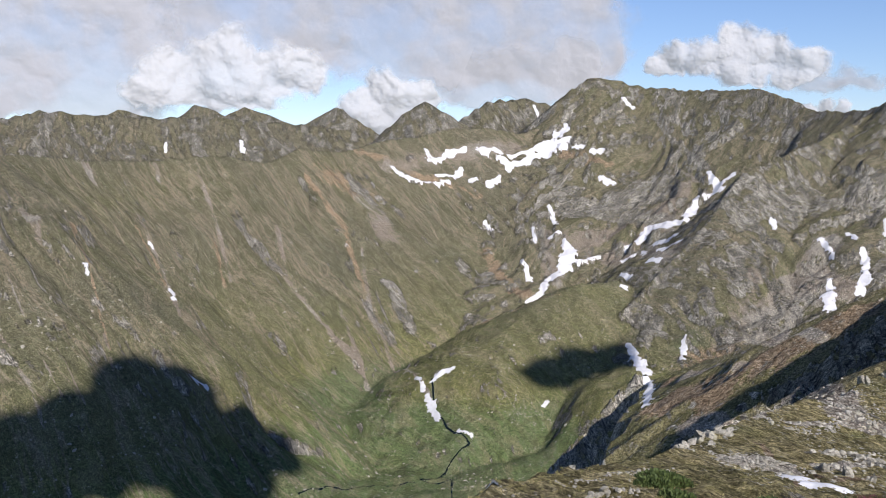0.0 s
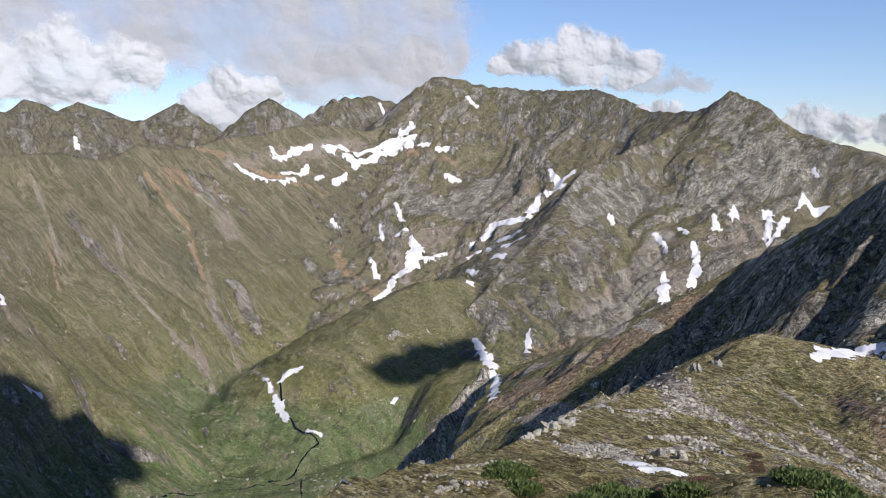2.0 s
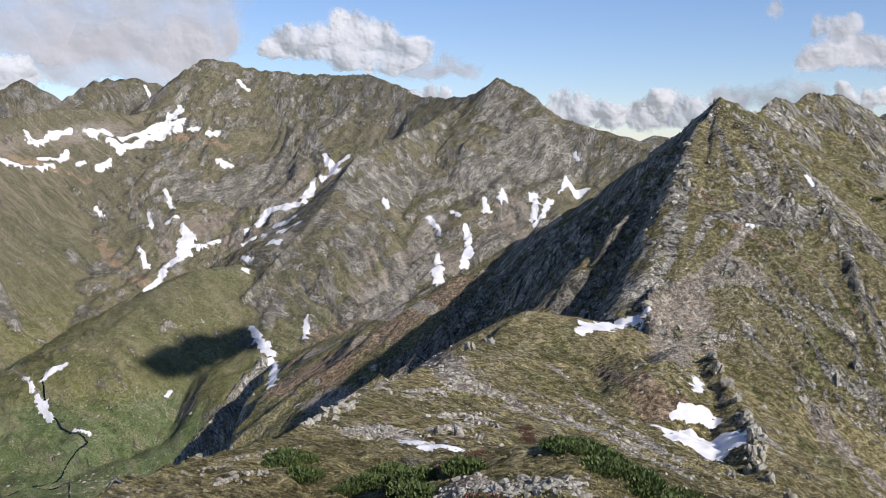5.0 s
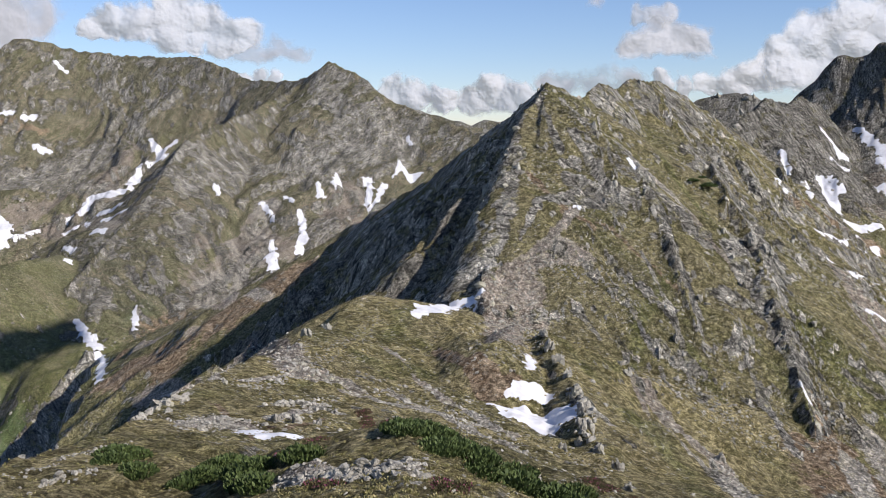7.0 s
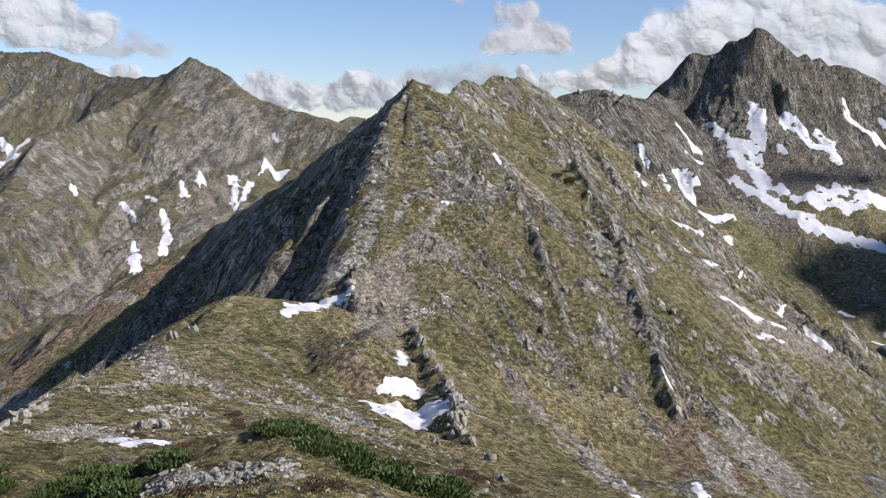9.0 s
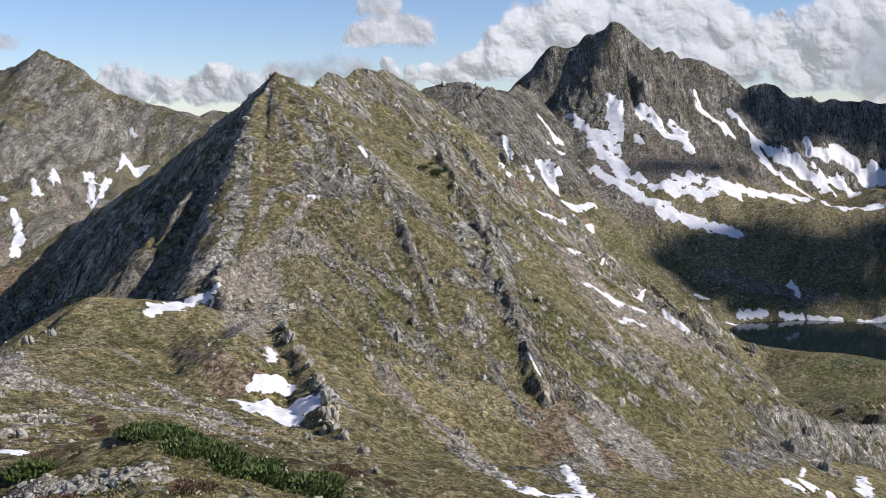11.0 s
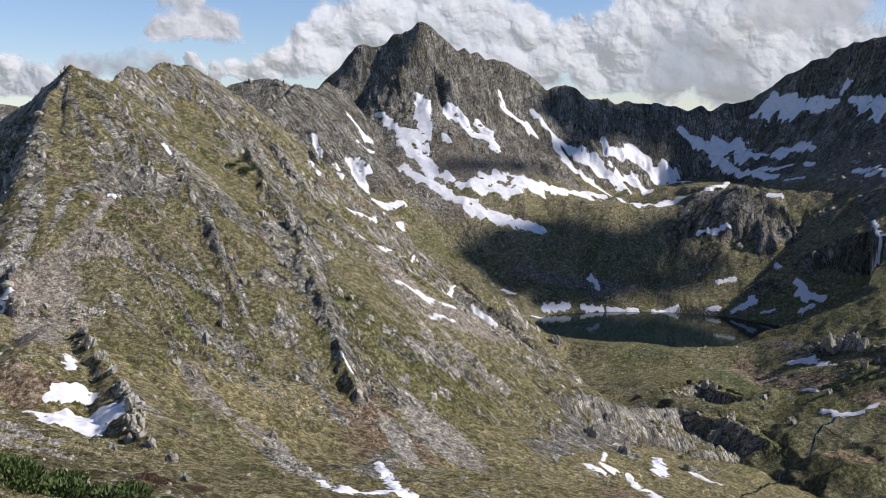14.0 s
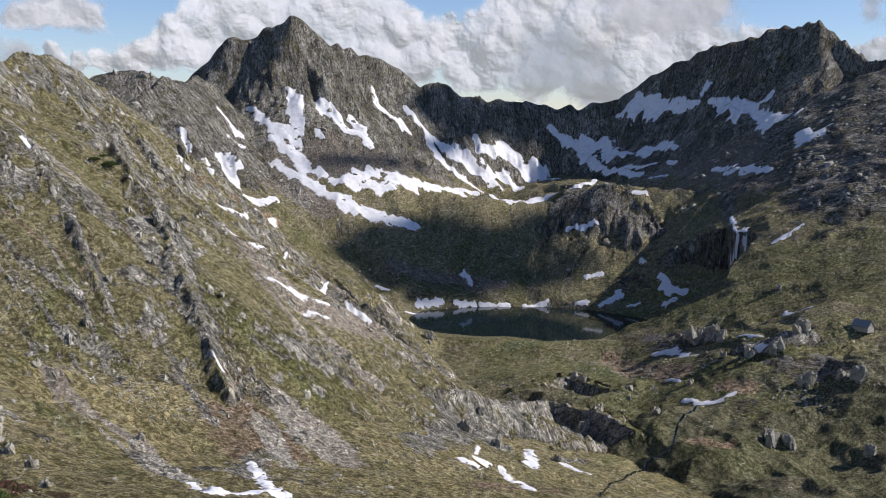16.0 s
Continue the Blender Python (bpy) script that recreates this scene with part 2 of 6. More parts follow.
ridge("far", [(1154.3, 2217.6, 77.4), (1215.1, 2184.8, 52.6), (1264.6, 2133.4, 34.3), (1334.6, 2054.6, 5.7)],
      left=(0.5, 0.5, 200), right=(0.5, 0.5, 200), rib=(6, 90), jag=2)
ridge("far", [(1572.4, 2554.9, -6.1), (1638.0, 2513.4, 33.1), (1707.9, 2466.4, 18.3)],
      left=(0.5, 0.5, 200), right=(0.5, 0.5, 200), rib=(6, 90), jag=2)
ridge("mid", [(202.4, 273.2, 15.4), (204.9, 286.3, 10.7), (207.8, 303.7, 4.6), (216.1, 342.5, -6.8), (221.5, 380.2, -19.1), (224.9, 403.6, -25.8), (226.5, 434.5, -35.6), (228.6, 483.7, -51.6)],
      left=(1.0, 0.9, 60), right=(0.9, 0.8, 60), rib=(27, 38), jag=2)
ridge("mid", [(228.6, 483.7, -51.6), (227.1, 533.7, -71.0), (221.8, 584.3, -90.6), (213.5, 637.2, -110.5), (201.7, 691.2, -131.0), (185.4, 742.2, -150.5), (175.5, 775.4, -165.7)],
      left=(0.5, 0.66, 70), right=(0.9, 0.8, 60), rib=(5, 24), jag=1.5)
ridge("mid", [(172.3, 781.2, -172.4), (151.4, 775.4, -160.5), (135.4, 773.2, -176.4), (121.0, 765.5, -190.8), (102.7, 758.1, -209.6), (82.5, 745.5, -226.3), (63.6, 737.3, -240.1)],
      left=(1.5, 1.1, 40), right=(1.9, 1.2, 40), rib=(12, 18), jag=3)
ridge("mid", [(204.1, 273.1, 15.4), (215.6, 278.2, 11.8), (226.5, 282.4, 12.7), (236.3, 287.3, 16.7), (247.1, 291.3, 15.4), (255.6, 294.6, 19.5), (267.9, 297.0, 18.2), (276.6, 300.0, 19.5), (297.5, 310.5, 14.8), (325.5, 325.1, 9.0), (363.4, 343.5, -0.6), (393.1, 355.5, -13.1), (423.5, 366.4, -27.3), (463.3, 381.2, -49.9), (503.0, 395.7, -72.3)],
      left=(1.2, 0.9, 60), right=(0.95, 0.75, 80), rib=(14, 25), jag=1.5)
ridge("mid", [(203.7, 273.5, 15.8), (200.8, 271.9, 13.8), (188.7, 267.1, 6.2), (179.7, 260.0, -2.7), (172.2, 245.6, -14.2), (162.4, 236.6, -23.1), (152.1, 226.7, -31.2), (139.0, 215.0, -37.9)],
      left=(0.6, 0.7, 40), right=(2.0, 1.3, 40), rib=(3.5, 14), jag=1.2)
ridge("near", [(0.0, 0.0, -1.6), (3.5, 6.5, -3.6), (9.0, 17.0, -8.1), (15.5, 29.0, -12.5), (25.1, 45.6, -16.9), (29.1, 53.6, -18.2), (35.9, 67.0, -24.8), (43.9, 83.1, -30.7)],
      left=(0.26, 0.75, 26), right=(0.3, 0.85, 26), rib=(0.6, 6), jag=0.25)
ridge("near", [(1.1, 55.0, -19.1), (3.5, 63.9, -20.8), (10.2, 79.3, -24.6), (22.5, 102.6, -30.2), (30.7, 118.1, -32.7), (40.4, 136.1, -35.4), (54.4, 156.8, -38.0), (68.9, 172.8, -40.5), (80.8, 188.4, -40.6), (94.4, 201.0, -41.1), (101.4, 209.8, -38.2), (109.9, 213.4, -41.0), (120.5, 215.6, -45.1)],
      left=(0.9, 1.0, 20), right=(0.16, 0.35, 40), rib=(1, 9), jag=0.5)
ridge("near", [(101.4, 209.8, -38.5), (113.7, 190.7, -43.4), (104.5, 158.7, -41.2), (126.0, 180.4, -42.5)],
      left=(0.4, 0.9, 25), right=(0.4, 0.9, 25), rib=(1, 9), jag=0.4)
ridge("near", [(123.9, 167.1, -41.5), (118.2, 156.3, -44.1), (112.5, 143.1, -45.9), (107.8, 134.0, -46.6), (100.8, 124.3, -47.6), (95.7, 112.9, -48.8), (93.9, 103.9, -50.3), (91.6, 95.1, -51.7)],
      left=(0.5, 0.5, 16), right=(0.65, 0.75, 22), rib=(1.6, 8), jag=1.0)
ridge("cirque", [(781.0, 788.7, 31.3), (808.7, 760.4, 39.8), (818.0, 727.9, 31.6), (817.1, 695.5, 23.3)],
      left=(0.8, 0.6, 100), right=(0.8, 0.6, 100), rib=(14, 60), jag=4)
ridge("cirque", [(489.0, 465.3, 1.8), (524.1, 471.6, 19.2), (545.2, 470.3, 21.5), (572.9, 471.5, 21.4), (593.2, 471.9, 8.2)],
      left=(1.2, 0.6, 60), right=(1.2, 0.45, 70), rib=(14, 32), jag=5)
ridge("cirque", [(627.5, 537.1, 22.5), (633.8, 518.7, 35.6), (642.3, 508.1, 53.4), (654.9, 486.8, 58.8), (661.9, 458.1, 72.6), (670.1, 446.1, 63.9), (679.9, 436.6, 52.3), (703.2, 419.8, 44.9), (721.5, 402.2, 36.7), (737.3, 387.7, 23.0), (747.0, 375.4, 24.3), (762.2, 353.1, 13.1)],
      left=(1.0, 0.7, 120), right=(1.5, 0.6, 60), rib=(11, 30), jag=4)
ridge("cirque", [(762.2, 353.1, 13.1), (774.4, 350.3, 12.4), (799.4, 319.9, 9.2), (820.8, 282.3, 5.0), (830.8, 251.2, 12.4)],
      left=(1.0, 0.7, 120), right=(1.5, 0.6, 60), rib=(11, 30), jag=4)
ridge("cirque", [(830.8, 251.2, 12.4), (833.2, 228.5, 28.8), (833.2, 187.5, 48.9), (827.8, 142.9, 61.0), (822.3, 113.1, 68.4), (813.8, 92.0, 70.9), (808.5, 74.8, 55.3), (796.2, 53.9, 41.3), (769.4, 30.4, 37.4)],
      left=(1.0, 0.7, 120), right=(1.5, 0.6, 60), rib=(11, 30), jag=4)
ridge("cirque", [(680.7, 240.7, -54.7), (681.0, 207.9, -49.3), (685.5, 177.1, -51.0), (688.3, 143.2, -51.5), (712.9, 114.2, -48.0), (745.1, 85.3, -43.9)],
      left=(0.2, 0.6, 120), right=(0.75, 0.5, 60), rib=(9, 26), jag=3)
ridge("cirque", [(612.4, 415.3, -52.8), (606.8, 378.2, -56.9), (611.9, 340.0, -58.2), (622.0, 310.0, -57.5), (633.7, 285.4, -59.1), (650.5, 258.6, -64.5), (678.9, 239.9, -61.3)],
      left=(0.05, 0.6, 120), right=(0.8, 0.6, 50), rib=(5, 22), jag=1.5)
ridge("cirque", [(769.4, 30.4, 37.4), (639.9, 10.6, -13.4), (570.0, 7.1, -46.3), (509.8, 13.8, -70.7), (478.2, 42.0, -82.8)],
      left=(0.35, 0.5, 100), right=(0.4, 0.6, 80), rib=(4, 30), jag=1.5)
ridge("spur", [(267.7, 263.0, -11.6), (231.8, 220.2, -19.2), (227.5, 205.5, -29.7), (211.7, 186.2, -38.6), (201.5, 170.4, -49.8), (193.2, 158.7, -58.8), (182.2, 144.7, -66.3)],
      left=(1.2, 1.2, 8), right=(0.8, 0.8, 8), rib=(3.0, 7), jag=1.6)
ridge("spur", [(206.1, 232.0, -9.9), (198.6, 219.2, -17.3), (193.7, 204.8, -28.1), (186.7, 193.2, -37.4), (179.6, 178.2, -48.6)],
      left=(1.1, 1.1, 8), right=(0.8, 0.8, 8), rib=(3.0, 7), jag=1.6)
ridge("spur", [(200.0, 259.4, 8.1), (200.5, 244.2, -0.7), (204.7, 235.7, -7.6)],
      left=(1.1, 1.1, 8), right=(0.8, 0.8, 8), rib=(3.0, 7), jag=1.6)
ridge("spur", [(267.8, 290.8, 13.7), (263.8, 272.4, -1.3), (270.5, 265.8, -11.1)],
      left=(1.1, 1.1, 8), right=(0.8, 0.8, 8), rib=(3.0, 7), jag=1.6)
ridge("spur", [(270.8, 139.8, -84.5), (282.9, 131.9, -87.5), (321.9, 134.6, -102.0), (391.1, 143.2, -120.5), (382.9, 121.1, -118.8), (360.6, 96.7, -117.4)],
      left=(0.45, 0.45, 8), right=(1.7, 1.7, 8), rib=(4.0, 9), jag=1.5)
ridge("spur", [(297.4, 106.7, -106.7), (329.3, 109.9, -113.8), (359.8, 106.9, -124.1)],
      left=(0.5, 0.5, 8), right=(1.7, 1.7, 8), rib=(3.0, 7), jag=1.5)
ridge("spur", [(411.3, 158.9, -120.1), (434.9, 148.8, -120.9), (424.6, 127.1, -121.1)],
      left=(0.4, 0.4, 8), right=(1.3, 1.3, 8), rib=(3.0, 8), jag=1.2)
ridge("spur", [(484.1, 112.6, -108.6), (487.3, 97.7, -101.6), (462.4, 80.3, -100.4)],
      left=(0.5, 0.5, 8), right=(1.3, 1.3, 8), rib=(3.5, 8), jag=1.5)
ridge("spur", [(436.2, 64.3, -100.0), (446.9, 55.0, -90.6), (450.3, 45.1, -91.4)],
      left=(0.5, 0.5, 8), right=(1.3, 1.3, 8), rib=(3.5, 8), jag=1.5)
VALLEY_FLOOR = [(-174, 985, -335), (-0, 1150, -335), (-308, 846, -330), (78, 897, -325), (73, 1398, -300), (235, 1482, -255), (382, 1656, -185), (496, 1730, -150), (407, 1182, -215), (259, 1121, -240), (-750, 1299, -250), (-0, 2500, -150), (1100, 1905, -100), (-250, 433, -300), (44, 498, -250)]
CIRQUE_FLOOR = [(523, 201, -121), (416, 240, -127), (425, 114, -127), (374, 66, -122), (449, 31, -101), (381, 177, -131), (270, 189, -165), (291, 155, -170), (282, 103, -155), (299, 26, -118), (192, 161, -150), (572, 330, -98), (618, 166, -112), (682, 347, -56), (742, 241, -52), (768, 135, -52), (580, 391, -92), (612, 247, -118), (-0, -300, -200), (-433, -250, -300), (346, -200, -100)]
ARETE = 20
CLIFF = (17, 97, 545, 158, 776)


def floor_height(x, y):
    """The valley and cirque floors, as a blend of their levels."""
    total, weight = np.zeros_like(x), np.zeros_like(x)
    for px, py, pz in VALLEY_FLOOR + CIRQUE_FLOOR:
        w = 1 / ((x - px) ** 2 + (y - py) ** 2 + 900) ** 2
        total += w * pz
        weight += w
    return total / weight


def land(x, y):
    """Height, the number of the ridge that shapes it (-1: floor) and the way to its crest."""
    x, y = np.asarray(x, np.float32), np.asarray(y, np.float32)
    r = np.hypot(x, y)
    far = smooth(150, 900, r)
    z = floor_height(x, y) + gradient_noise(x / 60, y / 60, 3) * (1 + 6 * far) + gradient_noise(x / 22, y / 22, 4) * (.6 + 2 * far)
    knobs = smooth(255, 330, r) * smooth(500, 440, r) * smooth(150, 260, x)
    z += knobs * ((.45 - np.abs(gradient_noise(x / 62, y / 62, 5))) * 9 + (.45 - np.abs(gradient_noise(x / 24, y / 24, 6))) * 5.5 + (.45 - np.abs(gradient_noise(x / 10, y / 10, 7))) * 2.5)
    owner, away = np.full(x.shape, -1, np.int16), np.full(x.shape, 80, np.float32)
    crag = np.zeros_like(x)
    flow = np.stack([x, y * .6, 0 * x], -1)
    for number, (group, crest, left, right, rib, jag) in enumerate(RIDGES):
        reach = (crest[:, 2].max() + 340) / max(.3, min(left[1], right[1])) if group not in ("near", "spur") else 260 if group == "near" else 34
        lo, hi = crest.min(0) - reach, crest.max(0) + reach
        near = np.flatnonzero((x > lo[0]) & (x < hi[0]) & (y > lo[1]) & (y < hi[1]))
        if not len(near):
            continue
        px, py = x[near], y[near]
        h = np.full(px.shape, -1e6, np.float32)
        d = np.full(px.shape, 1e6, np.float32)
        for a, b in zip(crest[:-1], crest[1:]):
            ex, ey = b[0] - a[0], b[1] - a[1]
            length = float(np.hypot(ex, ey))
            u = np.clip(((px - a[0]) * ex + (py - a[1]) * ey) / length ** 2, 0, 1)
            off = np.hypot(px - a[0] - u * ex, py - a[1] - u * ey)
            turn = smooth(-.4, .4, (ex * (py - a[1]) - ey * (px - a[0])) / length / (off + 1e-3))
            drops = [s1 * off + (s0 - s1) * w * (1 - np.exp(-off / w)) for s0, s1, w in (left, right)]
            here = a[2] + u * (b[2] - a[2]) - drops[1] - (drops[0] - drops[1]) * turn
            h = np.maximum(h, here)
            d = np.minimum(d, off)
        chord = crest[-1] - crest[0] if number != ARETE else RIDGES[ARETE - 1][1][-1] - crest[0]
        chord = chord / np.hypot(chord[0], chord[1])
        along, down = px * chord[0] + py * chord[1], py * chord[0] - px * chord[1]
        deep, gap = rib
        long = {"left": .16, "main": .3, "far": .3, "cirque": .4, "mid": .13}.get(group, .5)
        wx = gradient_noise(px / gap / 2.2, py / gap / 2.2, 50 + number)
        wy = gradient_noise(px / gap * .8, py / gap * .8, 60 + number)
        q, p = along / gap + wx * .7 + wy * .3, down / gap * long + wx * .4
        g = np.abs(gradient_noise(q, p, 80 + number)) * 1.35
        g += np.abs(gradient_noise(q * 2.1 + 5, p * 2.1, 120 + number)) * .75
        g += np.abs(gradient_noise(q * 4.3 + wy, p * 4.6, 160 + number)) * .42
        crisp = {"left": .45, "valley": .3, "near": .4}.get(group, 1.0)
        g -= crisp * (np.abs(gradient_noise(q * 8.7 + wx, p * 9.5, 170 + number)) - .3) * .22
        uneven = .75 + .6 * gradient_noise(px / gap / 3, py / gap / 3, 70 + number)
        fade = .06 + .94 * smooth(85, 35, d) if group == "cirque" else 1.0
        h += (g - .8) * deep * uneven * fade * smooth(0, gap * 1.3, d)
        rough = gradient_noise(q * 2.1, p * 3 + 5, 200 + number) + .5 * gradient_noise(px / gap * 3.1, py / gap * 3.1, 240 + number)
        rough = smooth(.22, .42, rough + .35 * gradient_noise(px / gap / 3, py / gap / 3, 280 + number))
        h += rough * deep * {"left": .05, "mid": .09}.get(group, .24) * fade * smooth(0, gap, d)
        h += gradient_noise(px / gap * 2.4, py / gap * 2.4, 20 + number) * jag * np.exp(-d / gap)
        if group == "mid" and number == CLIFF[0]:
            ax, ay, bx, by = CLIFF[1:]
            side = ((bx - ax) * (py - ay) - (by - ay) * (px - ax)) / math.hypot(bx - ax, by - ay)
            h -= np.maximum(0, side + 9 * gradient_noise(px / 22, py / 22, 90)) * 2.2
        k = np.float32(1.0 + min(3.0, 0.002 * float(np.hypot(crest[:, 0], crest[:, 1]).mean())))
        old = z[near]
        mix = np.clip(.5 + .5 * (h - old) / k, 0, 1)
        z[near] = old + (h - old) * mix + k * mix * (1 - mix) * .5
        win = h > old
        owner[near] = np.where(win, number, owner[near])
        away[near] = np.where(win, d, away[near])
        crag[near] = np.where(win, rough, crag[near])
        if group == "near":
            along, down = px * .8, py * 2.2
        flow[near[win]] = np.stack([along + wx * gap * .35, down * .3, 0 * along + number * 40.0], -1)[win]
    # broken ground, finer near the eye
    calm = smooth(0, 50, away) * .85 + .15
    z += far * calm * (gradient_noise(x / 95, y / 95, 11) * 6 + (.5 - np.abs(gradient_noise(x / 38, y / 38, 12))) * 5)
    z += (.25 + .75 * far) * calm * (.4 - np.abs(gradient_noise(x / 15, y / 15, 13))) * 2.4
    z += (.4 - np.abs(gradient_noise(x / 6, y / 6, 14))) * (.5 - .2 * far)
    z += gradient_noise(x / 2.3, y / 2.3, 15) * .22 * smooth(6, 30, r) * smooth(320, 160, r) + gradient_noise(x / .9, y / .9, 16) * .07 * smooth(6, 30, r) * smooth(130, 60, r)
    # the lake's bowl
    u, v = x - LAKE[0], y - LAKE[1]
    c, s = math.cos(LAKE_TURN), math.sin(LAKE_TURN)
    m = np.sqrt(((u * c + v * s) / LAKE_SIZE[0]) ** 2 + ((v * c - u * s) / LAKE_SIZE[1]) ** 2) + gradient_noise(x / 25, y / 25, 17) * .13
    z = z + (np.maximum(z, LAKE[2] + .8 + (m - 1.06) * 6) - z) * (1 - smooth(1.25, 1.75, m))
    z = np.minimum(z, np.where(m < 1.7, LAKE[2] + .8 + np.maximum(m - 1.06, 0) * 46, 1e4))
    z = z + (np.minimum(z, LAKE[2] - 4) - z) * (1 - smooth(.94, 1.06, m))
    return z, owner, away, crag, flow
# ---- land: end ----

# ---- land: the sheet ----
def columns():
    """Turns of the sheet's spokes, fine where the land is seen and coarse behind."""
    seen = np.arange(-94.0, 28.01, 0.1)
    return np.radians(np.concatenate([np.arange(-180.0, -94.2, 2.0), seen, np.arange(30.0, 180.1, 2.0)]))


def rings():
    steps = [(0.5, 22, .08), (22, 130, .008), (130, 340, .006), (340, 1000, .0052), (1000, 2200, .0040), (2200, 4380, .006), (4380, 4800, .03)]
    out = [np.exp(np.arange(math.log(a), math.log(b), s)) for a, b, s in steps]
    return np.concatenate([[0.0, 0.2]] + out + [[4800.0]])


TURNS, RINGS = columns(), rings()
GX, GY = -np.sin(TURNS)[:, None] * RINGS[None, :], np.cos(TURNS)[:, None] * RINGS[None, :]
flat = land(GX.ravel(), GY.ravel())
GZ, GOWN, GAWAY, GCRAG = (a.reshape(GX.shape) for a in flat[:4])
GFLOW = flat[4]
GZ[-1] = GZ[0]


def ground(x, y):
    """Height of the sheet at a place."""
    x, y = np.asarray(x, float), np.asarray(y, float)
    turn, r = np.arctan2(-x, y), np.hypot(x, y)
    i = np.clip(np.searchsorted(TURNS, turn) - 1, 0, len(TURNS) - 2)
    j = np.clip(np.searchsorted(RINGS, r) - 1, 0, len(RINGS) - 2)
    u = np.clip((turn - TURNS[i]) / (TURNS[i + 1] - TURNS[i]), 0, 1)
    v = np.clip((r - RINGS[j]) / (RINGS[j + 1] - RINGS[j]), 0, 1)
    return (GZ[i, j] * (1 - u) + GZ[i + 1, j] * u) * (1 - v) + (GZ[i, j + 1] * (1 - u) + GZ[i + 1, j + 1] * u) * v


def quick_mesh(name, points, quads, material, normals=None, values=()):
    """A mesh from arrays of points and quads, with values at its points."""
    me = bpy.data.meshes.new(name)
    me.vertices.add(len(points))
    me.vertices.foreach_set("co", np.ascontiguousarray(points, np.float32).ravel())
    k = quads.shape[1]
    me.loops.add(quads.size)
    me.loops.foreach_set("vertex_index", np.ascontiguousarray(quads, np.int32).ravel())
    me.polygons.add(len(quads))
    me.polygons.foreach_set("loop_start", np.arange(0, quads.size, k, dtype=np.int32))
    me.polygons.foreach_set("use_smooth", np.ones(len(quads), bool))
    for key, value in values:
        if value.ndim == 2:
            me.attributes.new(key, "FLOAT_VECTOR", "POINT").data.foreach_set("vector", np.ascontiguousarray(value, np.float32).ravel())
        else:
            me.attributes.new(key, "FLOAT", "POINT").data.foreach_set("value", np.ascontiguousarray(value, np.float32))
    me.materials.append(material)
    me.update(calc_edges=True)
    if normals is not None:
        me.normals_split_custom_set_from_vertices(normals)
    return me


GROUPS = ["near", "valley", "left", "main", "far", "mid", "cirque"]
group_of = np.array([GROUPS.index({"spur": "mid"}.get(g[0], g[0])) for g in RIDGES] + [1], np.int8)
P = np.stack([GX, GY, GZ], -1)
du, dv = np.empty_like(P), np.empty_like(P)
du[1:-1], du[0], du[-1] = P[2:] - P[:-2], P[1] - P[0], P[-1] - P[-2]
dv[:, 1:-1], dv[:, 0], dv[:, -1] = P[:, 2:] - P[:, :-2], P[:, 1] - P[:, 0], P[:, -1] - P[:, -2]
NORMAL = np.cross(dv, du)
NORMAL /= np.linalg.norm(NORMAL, axis=-1, keepdims=True) + 1e-9
NORMAL[NORMAL[..., 2] < 0] *= -1
NORMAL[:, 0] = (0, 0, 1)
up = NORMAL[..., 2]
group = group_of[GOWN]
group[(GOWN < 0) & (GX > 430) & (GY < 900)] = 6
reach = np.hypot(GX, GY)
steep = np.sqrt(1 - up ** 2) / np.maximum(up, .1)
patch = gradient_noise(GX.ravel() / 140, GY.ravel() / 140, 31).reshape(GX.shape)
patch2 = gradient_noise(GX.ravel() / 45, GY.ravel() / 45, 32).reshape(GX.shape)
patch3 = gradient_noise(GX.ravel() / 13, GY.ravel() / 13, 33).reshape(GX.shape)
lean_to_rock = np.array([-.02, -.1, -.1, .17, .36, .02, .06])[group]
wall = np.where(group == 6, smooth(105, 60, GAWAY) * .75 * smooth(-70, -30, GZ), 0) + np.where(group == 3, smooth(120, 30, GAWAY) * .12, 0)
ROCK = np.where(group == 5, smooth(.85, 1.2, steep), smooth(.8, 1.5, steep) * .8) + GCRAG * .34 + lean_to_rock + wall + patch2 * .14
LUSH = np.where(group == 6, .06 + .36 * smooth(-85, -110, GZ), smooth(-60, -300, GZ) * .85) + np.array([.1, .2, .16, .08, 0, .22, .04])[group] + smooth(-255, -305, GZ) * .45 + patch * .25 + (group == 0) * patch3 * .55
SCREE = np.array([.1, .02, .02, .14, .05, .12, .42])[group] + np.where(group == 6, smooth(-60, -35, GZ) * .42 - smooth(-30, -60, GZ) * .25, 0) - np.where((group == 6) & (GZ < -95), .32, 0) + patch2 * .22 - smooth(1.0, 1.5, steep) * .3
DRY = np.clip(np.array([.95, .0, .05, .2, .4, .45, .34])[group] - .15 * ((group == 6) & (GZ < -100)) + patch * .3, 0, 1)
GULLY = np.array([0, .2, .6, .5, .5, .25, .4])[group] * smooth(.2, .5, steep)
EARTH = .08 + patch2 * .1 + (group == 6) * .14
STONES = np.array([.5, .4, .3, .4, .2, .5, .6])[group] + patch2 * .2
TONE = np.array([1.35, 1, .95, .95, .8, 1.4, .78])[group]
# painted greying by distance group, strongest on the far slopes
HAZE = np.clip(np.array([.0, .4, .55, .5, .7, .0, .12])[group] + patch * .3 - .4 * smooth(.6, 1.1, LUSH), 0, .8)


